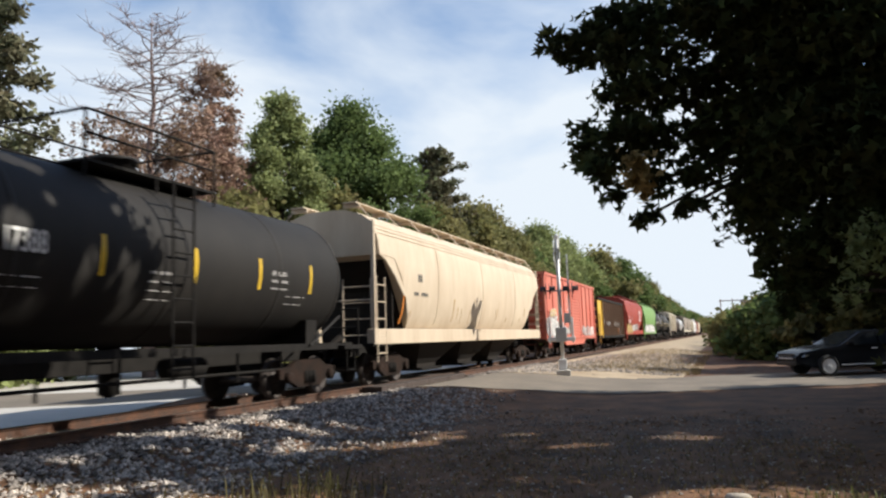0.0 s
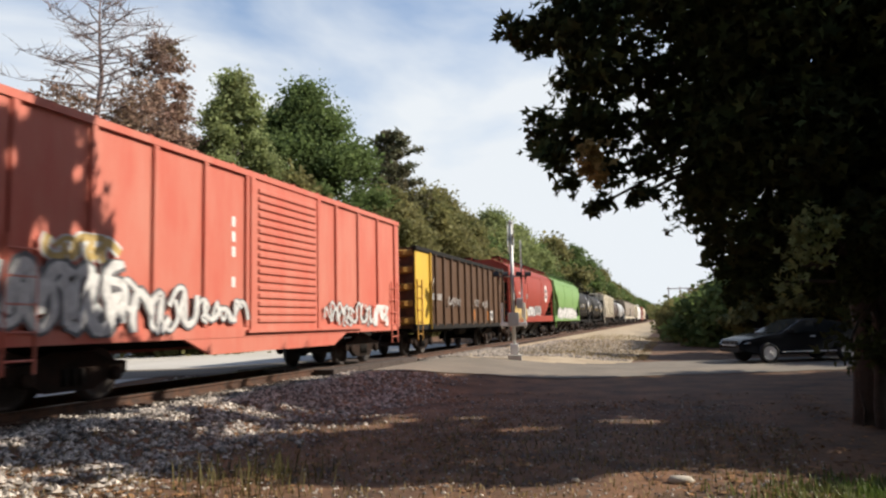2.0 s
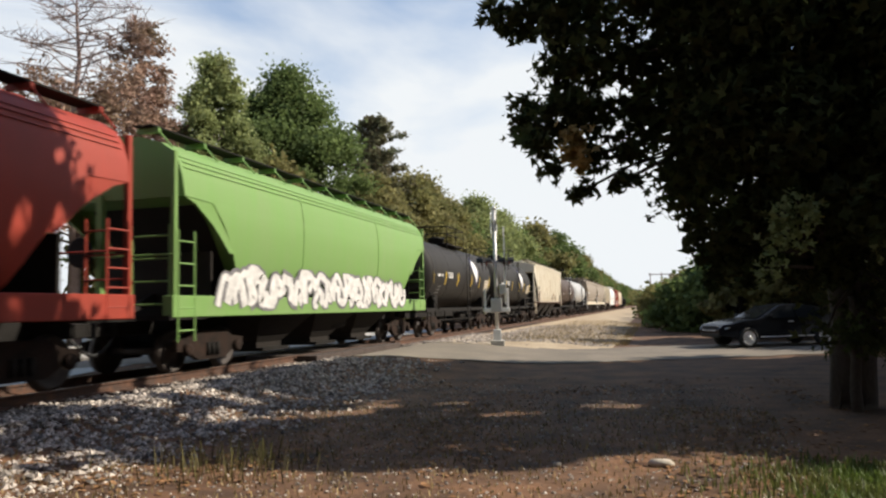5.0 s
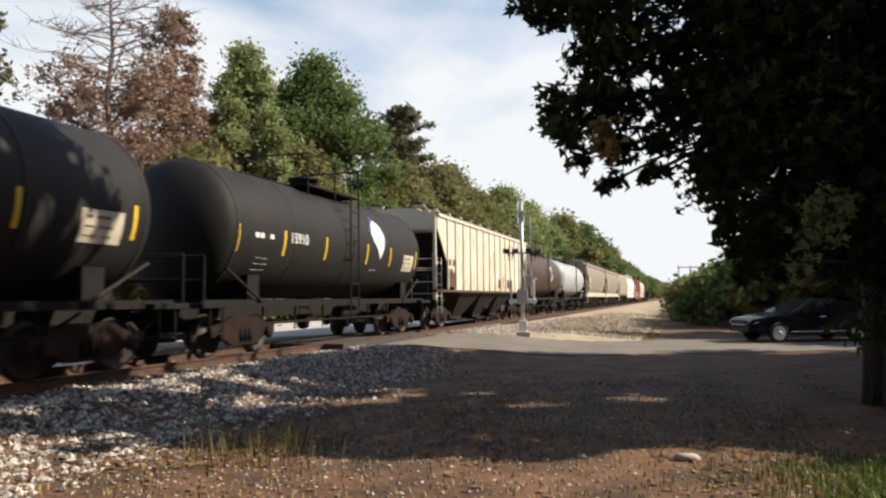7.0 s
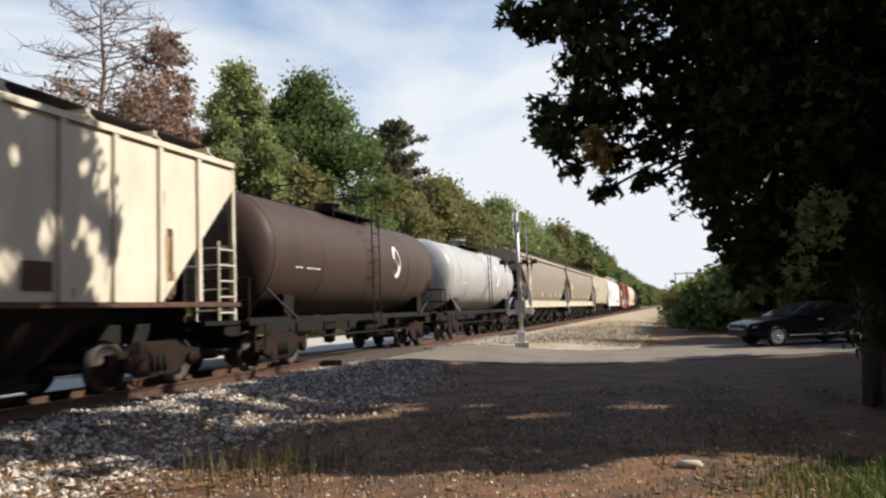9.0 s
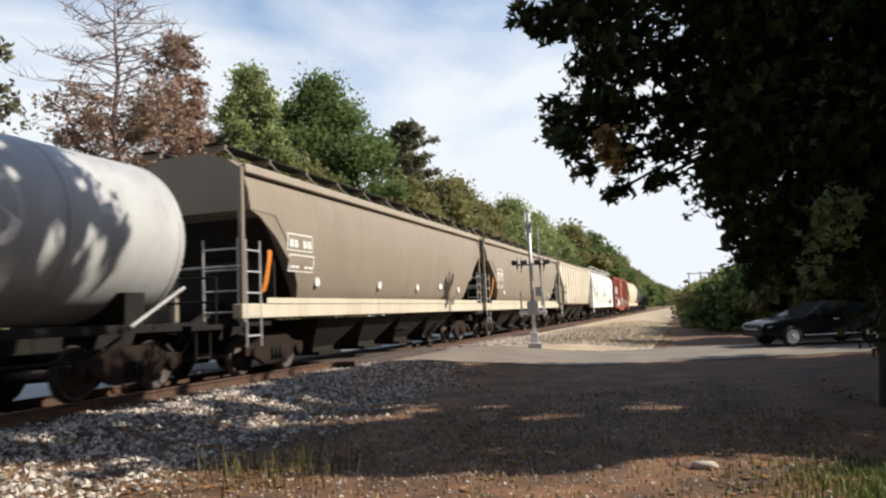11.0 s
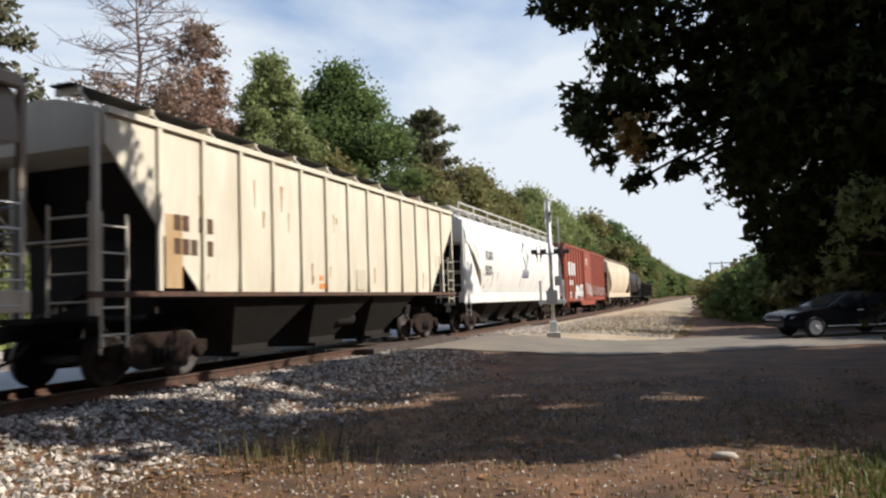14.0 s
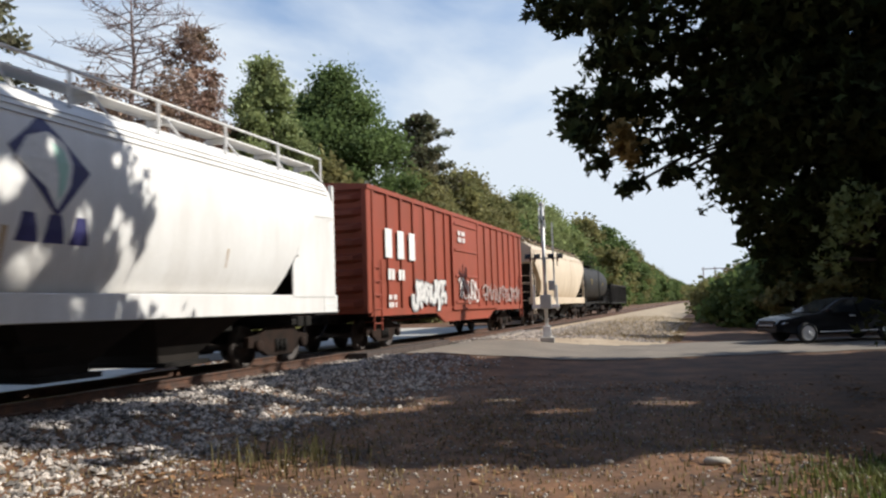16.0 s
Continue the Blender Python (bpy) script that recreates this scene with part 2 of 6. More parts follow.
def prism(bm, poly, x0, x1, axis="x"):
    """A flat outline (two coordinates) pushed from x0 to x1 along an axis."""
    def at(p, h):
        return {"x": (h, p[0], p[1]), "y": (p[0], h, p[1]), "z": (p[0], p[1], h)}[axis]
    return rings(bm, [[at(p, x0) for p in poly], [at(p, x1) for p in poly]])


def mesh_of(name, bm, material):
    me = bpy.data.meshes.new(name)
    bmesh.ops.recalc_face_normals(bm, faces=bm.faces)
    bm.to_mesh(me)
    bm.free()
    me.materials.append(material)
    return me


def part(name, bm, material, parent=None, label=""):
    ob = new(name, mesh_of(name, bm, material))
    ob.parent = parent
    if label:
        tagged(ob, label)
    return ob


def shared(ob, parent, m):
    """Another part on the same mesh."""
    o = new(ob.name.split(".")[0], ob.data)
    o.parent = parent
    o.matrix_basis = m
    return o


def thing(name, m, label, category, group=""):
    ob = new(name)
    ob.empty_display_size = 0.3
    ob.matrix_basis = m
    return tagged(ob, label, category, group)


def B():
    return bmesh.new()


def bevelled(bm, w, seg=2):
    bmesh.ops.remove_doubles(bm, verts=bm.verts, dist=1e-5)
    es = [e for e in bm.edges if len(e.link_faces) == 2 and e.calc_face_angle(0) > 0.5]
    bmesh.ops.bevel(bm, geom=es, offset=w, segments=seg, affect="EDGES", profile=0.5)
    return bm


def lettering(name, text, size, material, parent, m, bold=0.0):
    cu = bpy.data.curves.new(name, "FONT")
    cu.body, cu.size, cu.extrude, cu.offset = text, size, 0.003, bold
    tmp = new("tmp", cu)
    me = bpy.data.meshes.new_from_object(tmp)
    bpy.data.objects.remove(tmp)
    bpy.data.curves.remove(cu)
    me.name = name
    me.materials.clear()
    me.materials.append(material)
    ob = new(name, me)
    ob.parent = parent
    ob.matrix_basis = m
    return ob

# ---- ground, road, track ----
TX, RAIL = -9.7, 0.5          # the track's centre line and the height of its rails
ROAD_DIR = Vector((0.906, 0.423, 0)).normalized()


def road_far(x):
    return 28.3 + 0.467 * (x + 0.5)


def road_near(x):
    return 21.4 + 0.467 * (x + 0.5)


def ramp(a, b, v):
    k = min(1.0, max(0.0, (v - a) / (b - a)))
    return k * k * (3 - 2 * k)


def height(x, y):
    d = abs(x - TX)
    bed = 0.30 * (1 - ramp(1.7, 3.6, d))
    if x < TX:
        bed = max(bed, 0.26 * ramp(1.5, 3.0, d))
    far = ramp(-1.0, 3.0, y - road_far(x)) * (1 - ramp(-4.5, -1.5, x)) * 0.25
    on_road = ramp(-3.0, 0.0, y - road_near(x)) * (1 - ramp(0.0, 3.0, y - road_far(x)))
    rise = 0.42 * (1 - ramp(1.6, 7.5, d)) if x > TX else 0.42 - 0.14 * ramp(1.6, 6, d)
    h = max(bed, far)
    h = h * (1 - on_road) + max(h, rise) * on_road if d > 1.7 else h
    return h + 0.035 * noise.noise((x * 0.7, y * 0.7, 0)) * (1 - on_road) * (1 - ramp(16.0, 20.0, y)) * (1 - ramp(12.0, 12.6, -x))


def sheet(name, xs, ys, lift, material, keep=None, f=None):
    f = f or height
    vs, idx, fs = [], {}, []
    for i, x in enumerate(xs):
        for j, y in enumerate(ys):
            idx[i, j] = len(vs)
            vs.append((x, y, f(x, y) + lift))
    for i in range(len(xs) - 1):
        for j in range(len(ys) - 1):
            cx, cy = (xs[i] + xs[i + 1]) / 2, (ys[j] + ys[j + 1]) / 2
            if keep is None or keep(cx, cy):
                fs.append((idx[i, j], idx[i + 1, j], idx[i + 1, j + 1], idx[i, j + 1]))
    me = bpy.data.meshes.new(name)
    me.from_pydata(vs, [], fs)
    me.polygons.foreach_set("use_smooth", [True] * len(fs))
    me.materials.append(material)
    return new(name, me)


def steps(*spans):
    out = []
    for a, b, d in spans:
        k = max(1, round((b - a) / d))
        out += [a + (b - a) * i / k for i in range(k)]
    return out + [spans[-1][1]]


GX = steps((-1500, -200, 100), (-200, -40, 10), (-40, -16, 1.5), (-16, 6, 0.4), (6, 40, 2), (40, 200, 10), (200, 1500, 100))
GY = steps((-600, -40, 40), (-40, 0, 4), (0, 36, 0.5), (36, 120, 4), (120, 400, 20), (400, 3000, 200))
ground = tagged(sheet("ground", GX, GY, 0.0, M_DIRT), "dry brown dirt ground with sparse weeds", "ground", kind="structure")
SX = steps((-8.0, -1.0, 0.5))
SY = steps((22, 40, 0.5), (40, 120, 4), (120, 600, 20))
sand = tagged(sheet("gravel_verge", SX, SY, 0.03, M_SAND, lambda x, y: y > road_far(x) - 0.3 and x < -1.4 - 0.012 * max(0, y - 30) + 0.6 * noise.noise((0, y * 0.3, 3))),
              "sunlit sandy gravel strip beside the track", "gravel", kind="structure")
RX = steps((-60, -16, 2), (-16, 6, 0.4), (6, 60, 2))
vs, fs = [], []
for i, x in enumerate(RX):
    for j in range(13):
        y = road_near(x) + (road_far(x) - road_near(x)) * j / 12
        if j in (0, 12):
            y += 0.35 * noise.noise((x * 0.9, j, 2)) + 0.15 * noise.noise((x * 3.1, j, 4))
        vs.append((x, y, height(x, y) + 0.025))
for i in range(len(RX) - 1):
    if abs((RX[i] + RX[i + 1]) / 2 - TX) < 1.0:
        continue
    for j in range(12):
        a = i * 13 + j
        fs.append((a, a + 13, a + 14, a + 1))
me = bpy.data.meshes.new("road")
me.from_pydata(vs, [], fs)
me.materials.append(M_ASPHALT)
road = tagged(new("road", me), "worn grey asphalt road crossing the track", "road", kind="structure")
lot = sheet("paved_lot", steps((-60, -12.6, 1.2)), steps((-10, 46, 1.0)), 0.02, M_CONCRETE, lambda x, y: x < -12.8 + 0.3 * noise.noise((0, y, 5)))
tagged(lot, "pale sunlit paved lot beyond the track", "pavement", kind="structure")

# rails with head, web and foot
def rail_profile(c):
    return [(c - 0.07, -0.17), (c + 0.07, -0.17), (c + 0.07, -0.155), (c + 0.012, -0.135), (c + 0.012, -0.045), (c + 0.036, -0.035), (c + 0.036, 0.0), (c - 0.036, 0.0), (c - 0.036, -0.035), (c - 0.012, -0.045), (c - 0.012, -0.135), (c - 0.07, -0.155)]


track = thing("railway_track", pose(TX, 0, RAIL), "single railway track with rusty rails on wooden ties", "railway track")
track["kind"] = "structure"
for s in (-1, 1):
    part("rail", prism(B(), rail_profile(s * 0.7535), -60, 700, "y"), M_RUST, track, "rusty brown steel rail")
    part("rail_head", box(B(), s * 0.7535 - 0.03, s * 0.7535 + 0.03, -60, 700, 0.0005, 0.004), M_RAILTOP, track, "polished running surface")
bm = bevelled(box(B(), -1.3, 1.3, -0.115, 0.115, -0.36, -0.175), 0.012, 1)
tie0 = part("tie", bm, M_TIE, track)
plate0 = part("tie_plate", box(B(), -0.17, 0.17, -0.09, 0.09, -0.176, -0.160), M_RUST, track)
plate0.location = (0.7535, 0, 0)
for i in range(1, 110):
    shared(tie0, track, pose(random.uniform(-0.05, 0.05), i * 0.52, 0, 0, 0, random.uniform(-1.5, 1.5)))
    if i < 60:
        shared(plate0, track, pose(0.7535, i * 0.52, 0))
# planks of the level crossing between and beside the rails
for xa, xb in ((-0.66, -0.02), (0.02, 0.66), (0.83, 1.4), (-1.4, -0.83)):
    ya, yb = road_near(TX) + 0.2, road_far(TX) - 0.2
    k = 4
    for i in range(k):
        part("crossing_panel", bevelled(box(B(), xa, xb, ya + (yb - ya) * i / k + 0.01, ya + (yb - ya) * (i + 1) / k - 0.01, -0.17, -0.012), 0.01, 1), M_TIE, track, "dark timber crossing panel")


def stones(name, count, place, size, material, label, seed):
    """Loose angular stones, joined."""
    rnd = np.random.RandomState(seed)
    base = np.array([(1, 0, 0), (-1, 0, 0), (0, 1, 0), (0, -1, 0), (0, 0, 1), (0, 0, -1)], float)
    tri = np.array([(0, 2, 4), (2, 1, 4), (1, 3, 4), (3, 0, 4), (2, 0, 5), (1, 2, 5), (3, 1, 5), (0, 3, 5)])
    V, F = [], []
    for i in range(count):
        x, y, z = place(rnd)
        s = size * rnd.uniform(0.55, 1.5)
        q = base * rnd.uniform(0.6, 1.2, (6, 1)) * (s, s * rnd.uniform(0.6, 1), s * rnd.uniform(0.45, 0.8))
        a = rnd.uniform(0, 6.28)
        c, d = math.cos(a), math.sin(a)
        q = np.stack((q[:, 0] * c - q[:, 1] * d, q[:, 0] * d + q[:, 1] * c, q[:, 2] + 0.4 * q[:, 0] * rnd.uniform(-1, 1)), 1)
        V.append(q + (x, y, z + s * 0.2))
        F.append(tri + 6 * i)
    me = bpy.data.meshes.new(name)
    me.from_pydata(np.concatenate(V).tolist(), [], np.concatenate(F).tolist())
    me.materials.append(material)
    return tagged(new(name, me), label, "gravel", kind="stuff")


def ballast_place(rnd):
    while True:
        y = 2 + 34 * rnd.rand() ** 1.3
        d = rnd.uniform(-1.9, 5.2) if rnd.rand() < 0.8 else rnd.uniform(0.7, 4.0)
        x = TX + d
        if road_near(x) - 0.3 < y < road_far(x) + 0.3:
            continue
        if d > 2.6 and rnd.rand() < (d - 2.6) / 2.4 + 0.35 * noise.noise((x, y, 9)):
            continue
        return x, y, height(x, y)


stones("track_ballast", 26000, ballast_place, 0.048, M_STONE, "grey and tan crushed stone ballast along the rails", 3)


# ---- train ----
WHEELS = []


def truck(parent, y):
    t = part("truck", bevelled(box(B(), -1.05, 1.05, -0.2, 0.2, 0.42, 0.72), 0.03), M_GRIME, parent, "two-axle freight truck")
    t.location = (0, y, 0)
    for s in (-1, 1):
        bm = B()
        prism(bm, [(-1.15, 0.42), (-1.15, 0.62), (-0.75, 0.66), (-0.45, 0.80), (0.45, 0.80), (0.75, 0.66), (1.15, 0.62), (1.15, 0.42), (0.8, 0.40), (0.45, 0.22), (-0.45, 0.22), (-0.8, 0.40)], s * 0.97, s * 1.09)
        for q in (-0.86, 0.86):
            lathe(bm, [(0.01, s * 1.08), (0.12, s * 1.08), (0.12, s * 1.17), (0.07, s * 1.19)], "x", 12, (0, q, 0.44))
        part("side_frame", bm, M_TRUCK, t)
        spring = part("spring", tube(B(), (s * 1.1, 0, 0.30), (s * 1.1, 0, 0.55), 0.05, k=8), M_GRIME, t)
        spring.location = (0, -0.16, 0)
        shared(spring, t, pose(0, 0, 0))
        shared(spring, t, pose(0, 0.16, 0))
    for q in (-0.86, 0.86):
        bm = B()
        for s in (-1, 1):
            lathe(bm, [(0.09, s * 0.62), (0.30, s * 0.66), (0.34, s * 0.68), (0.445, s * 0.685), (0.42, s * 0.71), (0.415, s * 0.80), (0.36, s * 0.81), (0.33, s * 0.76), (0.14, s * 0.74), (0.10, s * 0.82), (0.02, s * 0.82)], "x", 24)
        tube(bm, (-0.8, 0, 0), (0.8, 0, 0), 0.075)
        w = part("wheelset", bm, M_WHEEL, t, "steel wheelset")
        w.location = (0, q, 0.42)
        WHEELS.append(w)
    return t


def coupler(parent, y, s):
    bm = box(B(), -0.09, 0.09, min(y, y + s * 0.75), max(y, y + s * 0.75), 0.78, 0.94)
    box(bm, -0.17, 0.13, min(y + s * 0.55, y + s * 0.85), max(y + s * 0.55, y + s * 0.85), 0.74, 1.0)
    part("coupler", bevelled(bm, 0.02, 1), M_GRIME, parent)
    bm = B()
    pts = [(0.25, y, 0.75), (0.27, y + s * 0.3, 0.5), (0.26, y + s * 0.6, 0.42)]
    for a, b in zip(pts, pts[1:]):
        tube(bm, a, b, 0.025)
    part("air_hose", bm, M_MATTEBLACK, parent)


def ladder(parent, x, y, z0, z1, wide, material, along="y", n=5, r=0.018):
    """Two stiles and their rungs; the first stile carries the rest."""
    dy = (wide / 2 if along == "y" else 0)
    dx = (wide / 2 if along == "x" else 0)
    first = part("ladder", tube(B(), (x - dx, y - dy, z0), (x - dx, y - dy, z1), r * 1.2, k=6), material, parent, "metal ladder")
    part("stile", tube(B(), (x + dx, y + dy, z0), (x + dx, y + dy, z1), r * 1.2, k=6), material, first)
    rung = None
    for i in range(n):
        z = z0 + (z1 - z0) * (i + 0.5) / n
        if rung is None:
            rung = part("rung", tube(B(), (x - dx, y - dy, 0), (x + dx, y + dy, 0), r, k=6), material, first)
            rung.location = (0, 0, z)
        else:
            shared(rung, first, pose(0, 0, z))
    return first


def underframe(parent, L, material, sill_w=0.3):
    part("centre_sill", bevelled(box(B(), -sill_w, sill_w, -L / 2 + 0.1, L / 2 - 0.1, 0.75, 1.1), 0.02), M_GRIME, parent)
    for s in (-1, 1):
        coupler(parent, s * (L / 2 - 0.1), s)
        truck(parent, s * (L / 2 - 1.9))
    bm = B()
    lathe(bm, [(0.02, -0.5), (0.16, -0.48), (0.18, -0.4), (0.18, 0.4), (0.16, 0.48), (0.02, 0.5)], "y", 14, (0.85, 0.8, 0.8))
    part("air_reservoir", bm, M_GRIME, parent)


def band(parent, w, z0, z1, y0, y1, material, name="marking", label="", off=0.006):
    """A painted patch that follows the near side between two heights."""
    k = max(1, int((z1 - z0) / 0.15))
    bm = B()
    zs = [z0 + (z1 - z0) * i / k for i in range(k + 1)]
    outer = [(w(z) + off, z) for z in zs]
    inner = [(w(z) - 0.004, z) for z in zs][::-1]
    prism(bm, outer + inner, y0, y1, "y")
    return part(name, bm, material, parent, label)


def decal(parent, w, poly, material, off, name="emblem", label=""):
    """A painted shape (y, z corners) laid on the curved side in thin rows."""
    lo, hi = min(p[1] for p in poly), max(p[1] for p in poly)
    k = max(6, int((hi - lo) / 0.03))
    rows = []
    for i in range(k + 1):
        z = lo + (hi - lo) * (0.002 + 0.996 * i / k)
        ys = []
        for (y0, z0), (y1, z1) in zip(poly, poly[1:] + poly[:1]):
            if (z0 <= z) != (z1 <= z):
                ys.append(y0 + (y1 - y0) * (z - z0) / (z1 - z0))
        rows.append((z, min(ys), max(ys)))
    loops = [[(w(z) - 0.02, a, z), (w(z) + off, a, z), (w(z) + off, b, z), (w(z) - 0.02, b, z)] for z, a, b in rows]
    return part(name, rings(B(), loops), material, parent, label)


STROKES = (((0, 0.1), (0.3, 0.9), (0.75, 0.75), (1, 0.2)), ((0.1, 0.9), (0.0, 0.35), (0.45, 0.05), (0.95, 0.3), (0.8, 0.75)), ((0, 0.5), (0.4, 1), (0.6, 0), (1, 0.55)), ((0.05, 0.05), (0.5, 0.25), (0.35, 0.7), (0.95, 1)), ((0, 0.8), (0.7, 0.95), (0.85, 0.45), (0.2, 0.3), (0.5, 0.0)))


def ribbon(bm, w, pts, thick, z0, z1, lift):
    """A flat stroke along pts (y, z) on the side w."""
    fine = []
    for a, b in zip(pts, pts[1:]):
        fine += [(a[0] + (b[0] - a[0]) * i / 4, a[1] + (b[1] - a[1]) * i / 4) for i in range(4)]
    fine.append(pts[-1])
    # soften the corners
    for k in range(2):
        fine = [fine[0]] + [tuple((p[j] + 2 * q[j] + r[j]) / 4 for j in (0, 1)) for p, q, r in zip(fine, fine[1:], fine[2:])] + [fine[-1]]
    prev = None
    for i, (y, z) in enumerate(fine):
        p, q = fine[max(0, i - 1)], fine[min(len(fine) - 1, i + 1)]
        d = math.hypot(q[0] - p[0], q[1] - p[1]) or 1.0
        ny, nz = -(q[1] - p[1]) / d * thick / 2, (q[0] - p[0]) / d * thick / 2
        cur = []
        for sg in (1, -1):
            zz = min(z1, max(z0, z + sg * nz))
            cur.append(bm.verts.new((w(zz) + lift, y + sg * ny, zz)))
        if prev:
            bm.faces.new((prev[0], prev[1], cur[1], cur[0]))
        prev = cur


def graffiti(parent, w, y0, y1, z0, z1, fill, line, n, seed, bold=0.30):
    """A sprayed tag: a row of abstract outlined strokes, a dark layer with a light one on it."""
    rnd = random.Random(seed)
    dark, light = B(), B()
    n = int(n * 2.2)
    cell, zc = (y1 - y0) / n, z1 - z0
    for i in range(n):
        g = STROKES[rnd.randrange(len(STROKES))]
        a0, fl = rnd.uniform(-0.6, 0.6), rnd.choice((-1, 1))
        yc, zm = y0 + cell * (i + 0.5), z0 + zc * rnd.uniform(0.38, 0.62)
        pts = []
        for a, b in g:
            a, b = (a - 0.5) * fl, b - 0.5
            pts.append((yc + cell * 2.0 * (a * math.cos(a0) - b * math.sin(a0)), zm + zc * 0.8 * (a * math.sin(a0) + b * math.cos(a0))))
        t = min(cell * 1.9, zc) * bold * rnd.uniform(0.6, 1.1)
        ribbon(dark, w, pts, t * 1.8, z0, z1, 0.008 + 0.0006 * (i % 5))
        ribbon(light, w, pts, t, z0 + 0.02, z1 - 0.02, 0.0112 + 0.0006 * ((i * 2) % 5))
    tagged(part("graffiti_outline", dark, line, parent, "sprayed graffiti outline"), kind="stuff")
    tagged(part("graffiti", light, fill, parent, "sprayed graffiti"), kind="stuff")


def bars(parent, w, y, z, cols, rows, size, material, x_off=0.007, name="stencil"):
    """Small unreadable stencilling as rows of short bars."""
    bm = B()
    for r in range(rows):
        for c in range(cols):
            if (c * 7 + r * 3) % 5 == 4:
                continue
            y0, z0 = y + c * size * 0.8, z - r * size * 1.5
            xx = w(z0) + x_off
            box(bm, xx - 0.004, xx, y0, y0 + size * 0.6, z0, z0 + size)
    return tagged(part(name, bm, material, parent, "small stencilled lettering"), kind="stuff")


def interp(table):
    def f(z):
        for (z0, a), (z1, b) in zip(table, table[1:]):
            if z <= z1:
                return a + (b - a) * max(0.0, (z - z0) / (z1 - z0))
        return table[-1][1]
    return f


CURVED = ((1.42, 1.20, 2.5), (1.55, 1.32, 2.42), (1.85, 1.45, 2.25), (2.3, 1.545, 1.95), (2.8, 1.58, 1.6), (3.22, 1.575, 1.2), (3.25, 1.57, 0.3), (3.6, 1.53, 0.28), (3.9, 1.44, 0.28), (4.1, 1.3, 0.28), (4.26, 1.06, 0.28), (4.4, 0.62, 0.28), (4.42, 0.3, 0.28))
FLAT = ((1.42, 1.50, 2.35), (1.9, 1.52, 2.15), (2.4, 1.52, 1.95), (2.9, 1.52, 1.7), (3.58, 1.52, 1.3), (3.6, 1.52, 0.26), (4.0, 1.52, 0.26), (4.12, 1.50, 0.26), (4.22, 1.2, 0.26), (4.38, 0.6, 0.26), (4.4, 0.3, 0.26))
# the side sheet where it runs on past the sloped end, as distance from the car's end and height
WING_CURVED = ((0.30, 3.25), (1.2, 3.24), (1.6, 2.8), (1.95, 2.3), (1.8, 2.3), (1.25, 2.78), (0.65, 3.14))
WING_FLAT = ((0.26, 3.62), (1.3, 3.6), (1.7, 2.9), (1.95, 2.4), (2.15, 1.9), (2.33, 1.44))


